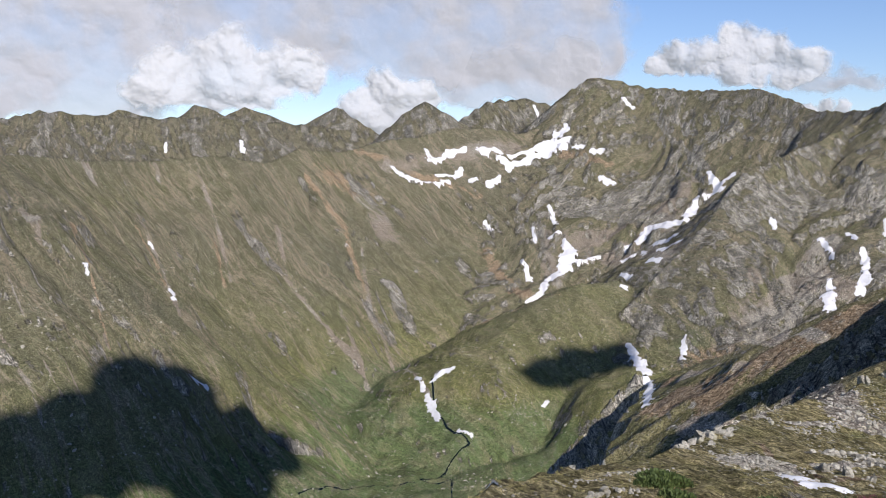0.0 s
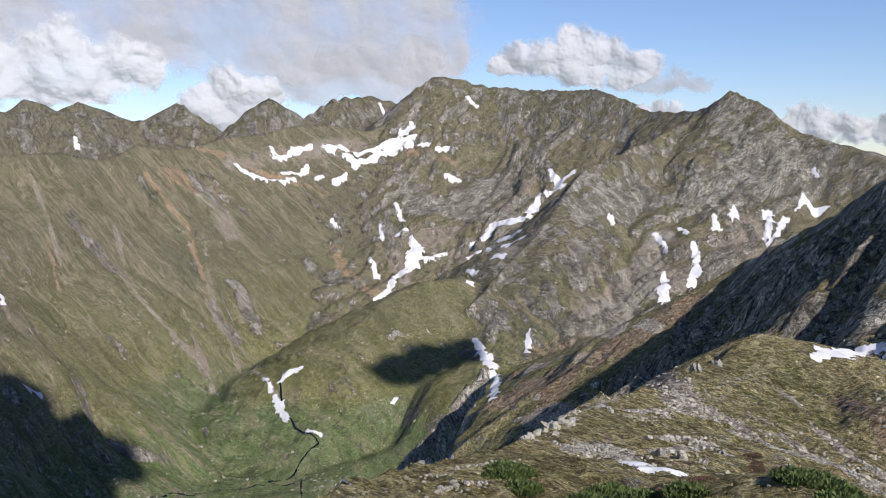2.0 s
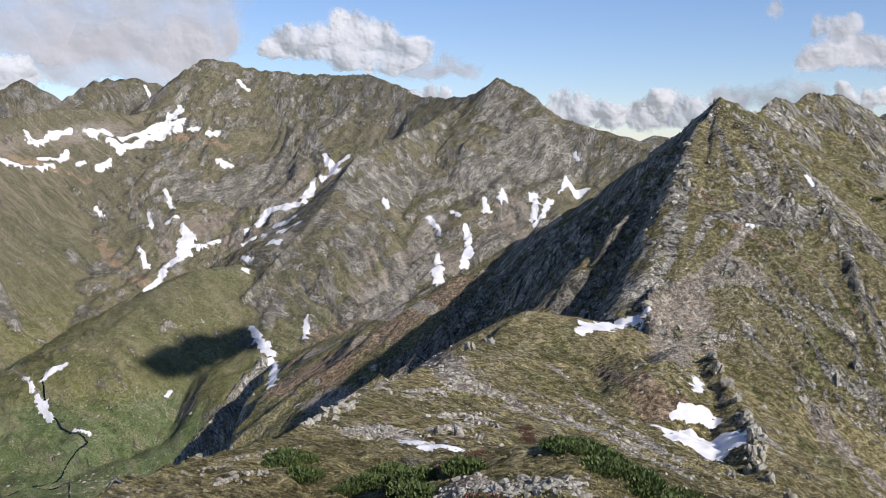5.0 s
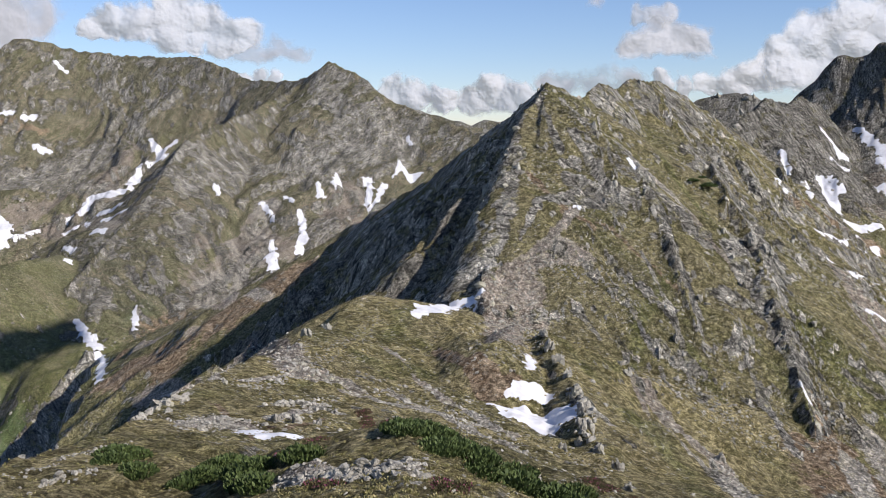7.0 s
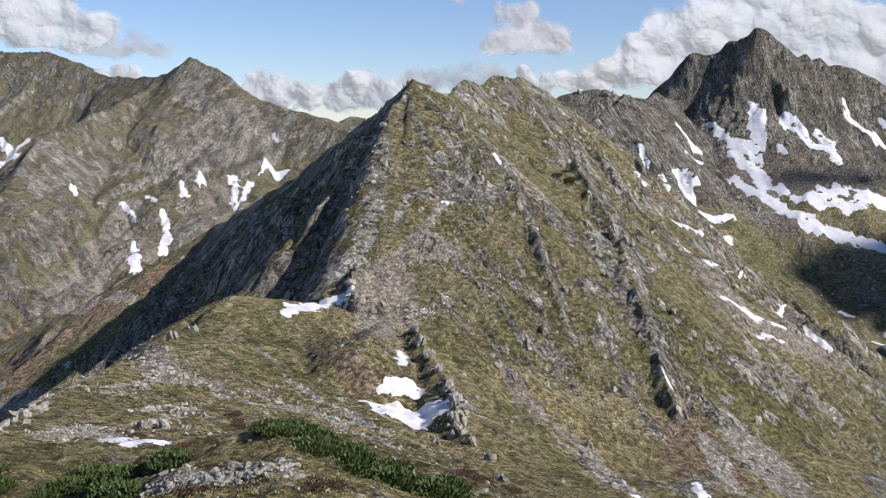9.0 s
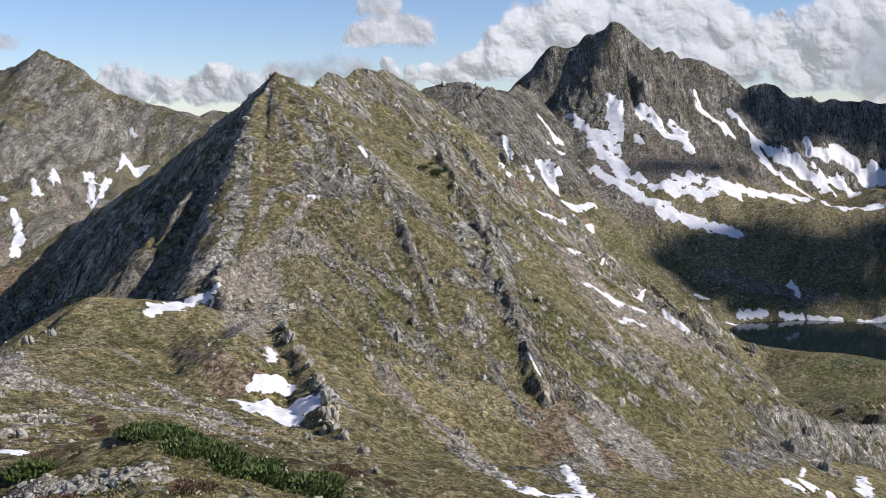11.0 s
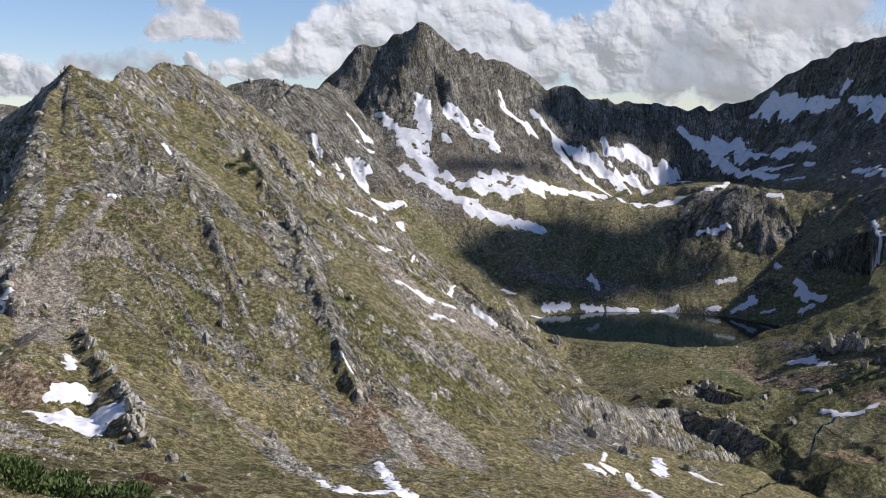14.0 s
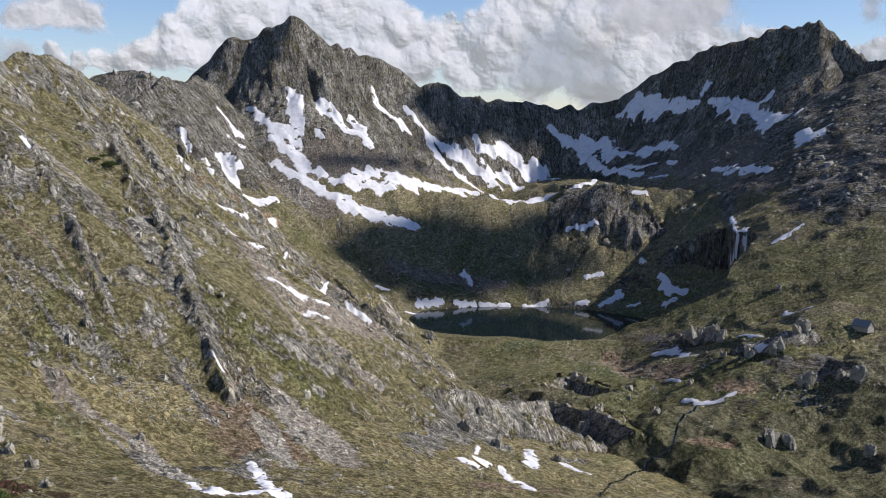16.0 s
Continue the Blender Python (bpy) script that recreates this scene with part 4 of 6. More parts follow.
# ---- snow and water lying on the land ----
def drape(name, line, material, thick, ragged):
    """A sheet on the land along a line of places and widths."""
    pts = np.array(line, float)
    r = float(np.hypot(pts[:, 0], pts[:, 1]).mean())
    wide = float(pts[:, 2].max())
    step = max(.12, r * .0011, wide / 40)
    lo, hi = pts[:, :2].min(0) - wide, pts[:, :2].max(0) + wide
    nx, ny = [int(v) + 2 for v in (hi - lo) / step]
    x, y = np.meshgrid(lo[0] + np.arange(nx) * step, lo[1] + np.arange(ny) * step, indexing="ij")
    size = max(wide, step * 3)
    bed = ground(x, y)
    gx, gy = np.gradient(bed, step)
    gx, gy = float(gx.mean()), float(gy.mean())
    fall = math.hypot(gx, gy) + 1e-6
    down, across = (x * gx + y * gy) / fall, (y * gx - x * gy) / fall
    edge = 1 + ragged * (gradient_noise(x / size / .8, y / size / .8, 301) * .9 + gradient_noise(x / size * 2.6, y / size * 2.6, 302) * .7 + gradient_noise(x / size * 6, y / size * 6, 303) * .4 + gradient_noise(across / size * 1.5, down / size * .28, 304) * .9)
    m = np.full(x.shape, -1e9)
    for a, b in zip(pts[:-1], pts[1:]):
        e = b - a
        u = np.clip(((x - a[0]) * e[0] + (y - a[1]) * e[1]) / (e[0] ** 2 + e[1] ** 2 + 1e-9), 0, 1)
        m = np.maximum(m, (a[2] + u * e[2]) * .5 * edge - np.hypot(x - a[0] - u * e[0], y - a[1] - u * e[1]))
    bowl = sum(np.roll(np.roll(bed, i, 0), j, 1) for i in (-4, 0, 4) for j in (-4, 0, 4)) / 9 - bed
    bowl[:4], bowl[-4:], bowl[:, :4], bowl[:, -4:] = 0, 0, 0, 0
    m = m + np.clip(bowl * 1.2, -.3 * wide, .2 * wide) * ragged * (1 if r > 300 else .3)
    lift = np.where(m > 0, thick * smooth(0, wide * .4, m) + .03 + .0004 * r, .03 + .0004 * r + m * .5)
    z = bed + lift
    near = m > -step * 1.2
    cell = near[:-1, :-1] & near[1:, :-1] & near[1:, 1:] & near[:-1, 1:]
    index = np.arange(nx * ny).reshape(nx, ny)
    q = np.stack([index[:-1, :-1], index[1:, :-1], index[1:, 1:], index[:-1, 1:]], -1)[cell]
    if not len(q):
        return None
    used, q = np.unique(q, return_inverse=True)
    return new(name, quick_mesh(name, np.stack([x, y, z], -1).reshape(-1, 3)[used], q.reshape(-1, 4), material))


def snow_patch(line):
    pts = np.array(line)
    length, wide = np.hypot(*(pts[1:, :2] - pts[:-1, :2]).T).sum(), pts[:, 2].mean()
    r = np.hypot(pts[:, 0], pts[:, 1]).mean()
    ob = drape("snow_patch", line, SNOW, .1 + .0001 * r, .75)
    if ob is None:
        return
    shape = "narrow strip" if length > 6 * wide else "elongated patch" if length > 2.5 * wide else "small patch"
    where = "on the grassy ridge" if r < 260 else "among rocks of the cirque" if pts[:, 0].mean() > 450 and r < 1200 else "in a mountain gully"
    tagged(ob, f"{shape} of dirty white snow {where}", "snow", group="old snow patches")


def stream(line):
    ob = drape("stream", [(x, y, w * .2) for x, y, w in line], WATER, .02, .5)
    if ob is not None:
        tagged(ob, "narrow dark mountain brook winding through green grass", "stream", kind="structure")


snow_patch([(226, 1227, 4.1), (230, 1189, 10.7), (233, 1137, 12.9)])
snow_patch([(239, 1187, 4.7), (146, 706, 6.5), (119, 583, 5.1)])
snow_patch([(289, 1199, 6.0), (281, 1169, 5.7)])
snow_patch([(113, 1129, 3.1), (119, 1135, 3.8)])
snow_patch([(-19, 1171, 5.3), (-10, 1147, 9.3), (-4, 1128, 4.5)])
snow_patch([(-32, 1216, 3.8), (-23, 1181, 4.2)])
snow_patch([(-13, 1188, 5.0), (-6, 1196, 6.8), (11, 1198, 5.3)])
snow_patch([(-264, 1060, 8.1), (-254, 1066, 6.1)])
snow_patch([(16, 1104, 1.7), (32, 1092, 3.1)])
snow_patch([(-407, 1146, 5.1), (-400, 1133, 2.4)])
snow_patch([(-342, 1267, 11.3), (-331, 1234, 3.5)])
snow_patch([(-406, 1395, 3.9), (-401, 1391, 3.2)])
snow_patch([(-697, 2553, 5.9), (-691, 2527, 4.1)])
snow_patch([(-528, 2659, 6.8), (-516, 2617, 8.8)])
snow_patch([(265, 2973, 6.3), (275, 2950, 6.0)])
snow_patch([(477, 1239, 5.3), (471, 1222, 9.9)])
snow_patch([(110, 197, 2.5), (118, 203, 5.2), (133, 216, 3.7), (136, 212, 3.1)])
snow_patch([(115, 160, 1.9), (111, 154, 2.2)])
snow_patch([(101, 147, 1.0), (104, 147, 3.2), (107, 146, 5.1)])
snow_patch([(95, 143, 2.9), (99, 140, 7.2), (103, 138, 8.3), (98, 132, 2.7)])
snow_patch([(35.2, 101.1, 1.6), (35.4, 94.0, 3.5), (38.6, 95.2, 1.8)])
snow_patch([(176, 224, 0.8), (177, 223, 1.0)])
snow_patch([(192, 158, 0.7), (190, 153, 0.8)])
snow_patch([(205, 234, 1.5), (204, 231, 1.5)])
snow_patch([(94, 81, 1.1), (86, 71, 1.6), (91, 71, 2.0), (97, 70, 2.2)])
snow_patch([(152, 116, 1.4), (122, 92, 1.9)])
snow_patch([(227, 103, 4.3), (226, 106, 2.5)])
snow_patch([(236, 99, 1.9), (224, 89, 2.7), (191, 73, 2.3)])
snow_patch([(-90, 1820, 7.6), (-71, 1806, 10.1), (-42, 1807, 7.4), (10, 1829, 7.3)])
snow_patch([(-31, 1896, 8.0), (-25, 1874, 13.1), (-4, 1889, 8.4), (12, 1912, 12.0), (43, 1934, 5.2)])
snow_patch([(-12, 1837, 3.3), (16, 1844, 7.7), (34, 1881, 8.2)])
snow_patch([(74, 1933, 18.9), (101, 1948, 10.9), (113, 1939, 8.1)])
snow_patch([(110, 1924, 16.2), (125, 1915, 21.5), (152, 1929, 13.5), (175, 1950, 13.7), (209, 1963, 16.6), (233, 1976, 13.9)])
snow_patch([(121, 1939, 7.8), (166, 1959, 8.1), (189, 1973, 16.5), (217, 1986, 18.7), (238, 2016, 17.0), (245, 2031, 6.0)])
snow_patch([(223, 1985, 11.2), (248, 1990, 5.4)])
snow_patch([(252, 1958, 6.9), (269, 1956, 8.3)])
snow_patch([(50, 1858, 7.6), (60, 1858, 7.5)])
snow_patch([(80, 1857, 7.8), (96, 1871, 16.3), (107, 1886, 4.2)])
snow_patch([(288, 1937, 13.7), (305, 1942, 8.0)])
snow_patch([(293, 1851, 13.1), (308, 1841, 10.4)])
snow_patch([(367, 2072, 7.4), (383, 2052, 5.8)])
snow_patch([(72, 1749, 4.2), (79, 1742, 4.7), (86, 1735, 3.1)])
snow_patch([(187, 1783, 5.5), (192, 1761, 6.2), (194, 1712, 3.3)])
snow_patch([(194, 1691, 7.1), (183, 1686, 11.8)])
snow_patch([(154, 1730, 2.8), (155, 1675, 5.9)])
snow_patch([(128, 1637, 5.7), (134, 1604, 7.9), (137, 1591, 6.3)])
snow_patch([(203, 1677, 5.5), (204, 1643, 23.1), (198, 1617, 20.8), (183, 1599, 11.2), (160, 1557, 15.3), (144, 1527, 7.7), (126, 1517, 5.3)])
snow_patch([(217, 1621, 7.3), (252, 1636, 5.8)])
snow_patch([(461, 1763, 5.1), (462, 1725, 11.3), (466, 1702, 17.3), (495, 1731, 7.5)])
snow_patch([(437, 1695, 12.2), (462, 1689, 17.1)])
snow_patch([(428, 1705, 7.4), (415, 1679, 12.2), (393, 1649, 16.6), (368, 1648, 21.2), (343, 1667, 19.0), (318, 1638, 11.7), (300, 1641, 7.0)])
snow_patch([(283, 1598, 6.7), (301, 1594, 11.3), (293, 1463, 6.3)])
snow_patch([(285, 1382, 13.8), (294, 1368, 5.6)])
snow_patch([(311, 1490, 8.5), (335, 1442, 6.2)])
snow_patch([(308, 1435, 6.2), (330, 1401, 6.0)])
snow_patch([(247, 1395, 3.8), (256, 1370, 6.2)])
snow_patch([(238, 1334, 9.5), (245, 1339, 7.6)])
snow_patch([(448, 1368, 9.7), (446, 1356, 6.2)])
snow_patch([(498, 1326, 7.4), (501, 1301, 6.2), (498, 1284, 3.4)])
snow_patch([(529, 1320, 6.0), (530, 1295, 3.8)])
snow_patch([(532, 1276, 4.4), (525, 1249, 11.6), (513, 1220, 11.2), (498, 1203, 7.3)])
snow_patch([(462, 1206, 16.5), (456, 1181, 14.2)])
snow_patch([(576, 1313, 3.7), (570, 1290, 10.4)])
snow_patch([(613, 1334, 6.2), (599, 1302, 12.2)])
snow_patch([(638, 1309, 5.8), (652, 1303, 10.1), (639, 1277, 9.4), (622, 1254, 4.2)])
snow_patch([(668, 1288, 10.1), (647, 1266, 5.1), (624, 1246, 5.8)])
snow_patch([(706, 1314, 3.7), (695, 1300, 4.1), (687, 1297, 2.6)])
snow_patch([(708, 1313, 2.7), (710, 1299, 7.6), (714, 1290, 11.8), (726, 1289, 8.3)])
snow_patch([(743, 1357, 3.5), (743, 1342, 2.7)])
snow_patch([(509, 439, 3.8), (506, 431, 4.6)])
snow_patch([(323, 280, 2.4), (310, 265, 2.3)])
snow_patch([(507, 419, 4.6), (508, 420, 4.6)])
snow_patch([(393, 321, 3.5), (394, 321, 3.5)])
snow_patch([(561, 450, 4.0), (562, 442, 5.0), (567, 435, 3.0)])
snow_patch([(550, 434, 3.9), (558, 430, 3.9)])
snow_patch([(525, 419, 10.3), (522, 412, 12.1), (513, 402, 7.3)])
snow_patch([(511, 392, 4.5), (517, 385, 5.4), (531, 382, 3.7)])
snow_patch([(430, 322, 4.5), (508, 370, 6.1), (512, 370, 2.6)])
snow_patch([(304, 246, 1.1), (323, 249, 0.9), (349, 258, 1.5)])
snow_patch([(293, 231, 1.3), (301, 227, 1.6), (311, 224, 1.3), (323, 228, 1.1)])
snow_patch([(600, 456, 2.0), (598, 445, 6.2), (591, 429, 9.3), (592, 421, 11.5), (599, 411, 7.8)])
snow_patch([(623, 437, 5.2), (617, 426, 12.0), (609, 423, 11.1), (603, 411, 7.9)])
snow_patch([(593, 420, 3.2), (591, 410, 7.0), (590, 404, 4.1)])
snow_patch([(585, 424, 4.0), (582, 409, 8.0), (581, 398, 6.9), (579, 388, 14.6), (578, 382, 9.7)])
snow_patch([(563, 417, 2.9), (569, 409, 5.9), (566, 393, 5.8), (568, 378, 6.7), (566, 362, 7.7), (568, 345, 9.3), (571, 334, 11.1), (579, 321, 9.2), (588, 311, 4.6)])
snow_patch([(628, 409, 9.4), (632, 403, 5.5), (627, 388, 7.2), (632, 381, 13.4), (628, 372, 11.2)])
snow_patch([(642, 394, 4.2), (640, 382, 7.3)])
snow_patch([(606, 400, 5.2), (605, 395, 3.2)])
snow_patch([(688, 404, 2.1), (683, 397, 4.4), (681, 391, 4.4), (681, 383, 4.8), (685, 376, 8.7), (687, 371, 3.3)])
snow_patch([(704, 383, 2.8), (701, 372, 4.4), (701, 364, 2.8), (705, 356, 6.6), (706, 344, 9.9), (717, 340, 12.2), (720, 334, 5.0)])
snow_patch([(701, 364, 4.4), (694, 351, 4.3), (690, 339, 7.5), (691, 328, 8.6), (691, 311, 4.2)])
snow_patch([(706, 335, 4.4), (718, 328, 9.9), (715, 315, 9.0), (715, 305, 3.3)])
snow_patch([(588, 360, 7.3), (604, 355, 10.8), (609, 347, 13.7), (623, 337, 11.9), (643, 329, 5.0), (678, 319, 4.0), (686, 311, 4.2)])
snow_patch([(578, 369, 6.7), (586, 356, 9.6), (604, 340, 6.8)])
snow_patch([(723, 316, 7.7), (731, 310, 11.1), (731, 298, 9.9)])
snow_patch([(741, 339, 3.4), (731, 330, 4.9), (743, 323, 6.5), (758, 320, 9.2), (758, 310, 10.3), (757, 302, 14.8), (761, 289, 13.7), (750, 273, 5.6)])
snow_patch([(632, 328, 3.0), (673, 321, 4.2), (655, 286, 4.0), (650, 271, 6.9), (673, 263, 10.1), (684, 255, 5.1), (683, 246, 5.1), (712, 235, 5.2), (728, 234, 3.2)])
snow_patch([(796, 297, 3.6), (796, 283, 5.1), (796, 269, 9.0), (779, 253, 6.1), (759, 233, 3.5), (757, 224, 4.1), (746, 204, 3.2)])
snow_patch([(798, 265, 11.7), (798, 248, 9.2), (779, 238, 8.9), (771, 222, 7.8)])
snow_patch([(770, 209, 8.9), (774, 195, 5.6), (760, 183, 4.4)])
snow_patch([(758, 220, 2.8), (752, 195, 1.4)])
snow_patch([(736, 195, 2.1), (731, 181, 2.1)])
snow_patch([(747, 184, 3.2), (744, 178, 2.7)])
snow_patch([(818, 244, 5.1), (817, 230, 13.4), (812, 215, 15.3), (803, 199, 8.8), (798, 185, 5.1), (799, 176, 2.9)])
snow_patch([(804, 174, 3.5), (809, 171, 4.6)])
snow_patch([(797, 166, 2.2), (787, 154, 7.8), (773, 141, 14.3), (774, 131, 4.5), (772, 122, 4.4), (777, 117, 2.2)])
snow_patch([(771, 129, 4.5), (760, 121, 9.5), (748, 115, 12.7), (746, 104, 4.2), (747, 100, 2.1)])
snow_patch([(684, 85, 3.9), (703, 86, 9.9), (689, 79, 14.5), (689, 74, 14.5)])
snow_patch([(739, 95, 3.1), (744, 92, 1.3)])
snow_patch([(712, 144, 3.0), (700, 128, 3.7)])
snow_patch([(699, 133, 3.0), (687, 118, 7.8), (665, 99, 3.8)])
snow_patch([(678, 189, 3.8), (680, 183, 3.7)])
snow_patch([(645, 224, 3.8), (644, 214, 3.6)])
snow_patch([(646, 210, 3.7), (647, 206, 2.8)])
snow_patch([(611, 112, 1.8), (581, 103, 3.3)])
snow_patch([(582, 99, 3.7), (556, 90, 2.0)])
snow_patch([(552, 79, 2.3), (558, 72, 2.4), (565, 66, 1.3)])
snow_patch([(528, 277, 4.2), (540, 268, 3.1)])
snow_patch([(546, 261, 3.2), (554, 252, 2.6)])
snow_patch([(556, 249, 2.2), (565, 234, 4.3)])
snow_patch([(569, 225, 2.6), (577, 213, 2.2)])
snow_patch([(580, 196, 1.6), (582, 190, 2.6)])
snow_patch([(581, 181, 3.4), (591, 172, 6.0)])
snow_patch([(583, 164, 2.1), (585, 158, 1.1)])
snow_patch([(597, 148, 4.0), (586, 141, 6.8), (585, 131, 3.1)])
snow_patch([(576, 140, 3.2), (580, 136, 2.5)])
snow_patch([(610, 163, 2.3), (622, 168, 1.8)])
snow_patch([(600, 196, 3.4), (606, 188, 2.7)])
snow_patch([(572, 268, 4.4), (567, 261, 2.6)])
snow_patch([(521, 302, 2.5), (522, 295, 2.1)])
snow_patch([(254, 185, 1.8), (263, 181, 2.7), (282, 182, 1.4)])
snow_patch([(286, 203, 1.5), (322, 208, 0.7)])
snow_patch([(255, 173, 1.3), (264, 171, 1.1)])
snow_patch([(321, 198, 3.2), (323, 191, 2.1)])
snow_patch([(511, 276, 1.6), (521, 270, 1.6)])
snow_patch([(477, 121, 2.1), (477, 111, 4.8), (457, 96, 2.0)])
snow_patch([(438, 104, 1.6), (430, 97, 1.2)])
snow_patch([(409, 90, 2.3), (404, 82, 4.0), (405, 75, 2.3), (410, 70, 1.2)])
snow_patch([(445, 67, 3.8), (441, 63, 2.5)])
snow_patch([(465, 79, 2.0), (457, 68, 1.6)])
snow_patch([(493, 63, 3.5), (477, 50, 2.7)])
snow_patch([(232, 105, 1.1), (232, 102, 3.2)])
snow_patch([(248, 111, 0.9), (235, 106, 0.8)])
snow_patch([(274, 106, 3.3), (251, 96, 3.8)])
snow_patch([(236, 99, 1.1), (221, 89, 1.7), (208, 80, 2.5)])
snow_patch([(276, 96, 2.0), (276, 92, 2.0), (274, 87, 1.0)])
snow_patch([(127, 95, 0.9), (105, 78, 1.8), (96.4, 69.8, 1.8)])
stream([(-13, 1193, 3.9), (-10, 1147, 2.2), (4, 1117, 2.1), (29, 1085, 2.4), (10, 1071, 2.8), (-23, 1025, 2.7)])
stream([(-140, 959, 3.0), (-105, 1000, 2.5), (-72, 1018, 5.0), (-28, 1011, 5.0)])
stream([(-23, 1025, 3.9), (9, 1028, 5.0), (3.0, 62.2, 0.3)])
stream([(408, 77, 0.9), (403, 82, 1.5), (389, 82, 2.0), (376, 84, 0.9), (365, 83, 0.8), (358, 82, 1.3), (347, 82, 1.4), (346, 89, 1.3), (290, 81, 1.5), (271, 80, 0.7), (211, 65, 1.1)])


# ---- clouds ----
def cloud_material():
    """White droplets that scatter and pass on the light, heaped in round lobes; an even glow is added."""
    n = Nodes("cloud")
    tree = n.tree
    veil, fluff = n.read("veil"), n.noise(.009, 6, .58, n.flow())
    edge = n.math("ADD", n.read("cover"), n.math("MULTIPLY", n.math("SUBTRACT", fluff, .5), n.math("ADD", .45, n.math("MULTIPLY", veil, .9))))
    alpha = n.step(edge, .06, n.math("ADD", .22, n.math("MULTIPLY", veil, .9)))
    thin = n.math("MULTIPLY", veil, n.step(n.noise(.0030, 6, .58, n.flow()), .36, .62, .45, .0))
    alpha = n.math("MULTIPLY", alpha, n.math("SUBTRACT", 1.0, thin))
    warp = tree.nodes.new("ShaderNodeTexNoise")
    warp.inputs["Scale"].default_value, warp.inputs["Detail"].default_value = .008, 5
    n.put(warp.inputs["Vector"], n.flow())
    shift = tree.nodes.new("ShaderNodeVectorMath")
    shift.operation, shift.inputs[1].default_value, shift.inputs[2].default_value = "MULTIPLY_ADD", (90, 90, 90), (0, 0, 0)
    n.put(shift.inputs[0], warp.outputs["Color"])
    n.put(shift.inputs[2], n.flow())
    lobes = n.math("MULTIPLY", n.noise(.012, 4, .45, n.flow()), .4)
    for scale, weight in ((.0042, 1.0), (.0095, .42)):
        cell = tree.nodes.new("ShaderNodeTexVoronoi")
        cell.feature = "SMOOTH_F1"
        cell.inputs["Scale"].default_value, cell.inputs["Smoothness"].default_value = scale, .35
        n.put(cell.inputs["Vector"], shift.outputs[0])
        d = cell.outputs["Distance"]
        lobes = n.math("ADD", lobes, n.math("MULTIPLY", n.math("SUBTRACT", 1.0, n.math("MULTIPLY", d, d)), weight))
    bulge, hollow = [tree.nodes.new("ShaderNodeBump") for _ in range(2)]
    for node in (bulge, hollow):
        node.inputs["Distance"].default_value = 110
        n.put(node.inputs["Strength"], n.math("SUBTRACT", 1.0, n.math("MULTIPLY", veil, .9)))
        n.put(node.inputs["Height"], lobes)
    hollow.invert = True
    soft, back = tree.nodes.new("ShaderNodeBsdfDiffuse"), tree.nodes.new("ShaderNodeBsdfTranslucent")
    for node, way in ((soft, bulge), (back, hollow)):
        # veils get a greyer colour that stands for their shaded undersides
        n.put(node.inputs["Color"], n.mix(n.step(veil, .35, .7), (.94, .94, .95), (.66, .65, .69)))
        n.put(node.inputs["Normal"], way.outputs[0])
    # added emission brightens the sides turned from the sun
    clear, glow = tree.nodes.new("ShaderNodeBsdfTransparent"), tree.nodes.new("ShaderNodeEmission")
    glow.inputs["Color"].default_value, glow.inputs["Strength"].default_value = (.91, .94, 1.0, 1), .62
    sheet, thick, whole = [tree.nodes.new("ShaderNodeMixShader") for _ in range(3)]
    sheet.inputs[0].default_value, thick.inputs[0].default_value = .42, .46
    n.put(sheet.inputs[1], soft.outputs[0])
    n.put(sheet.inputs[2], back.outputs[0])
    n.put(thick.inputs[1], sheet.outputs[0])
    n.put(thick.inputs[2], glow.outputs[0])
    n.put(whole.inputs[0], alpha)
    n.put(whole.inputs[1], clear.outputs[0])
    n.put(whole.inputs[2], thick.outputs[0])
    n.put(n.out.inputs["Surface"], whole.outputs[0])
    return n.mat


CLOUD = cloud_material()


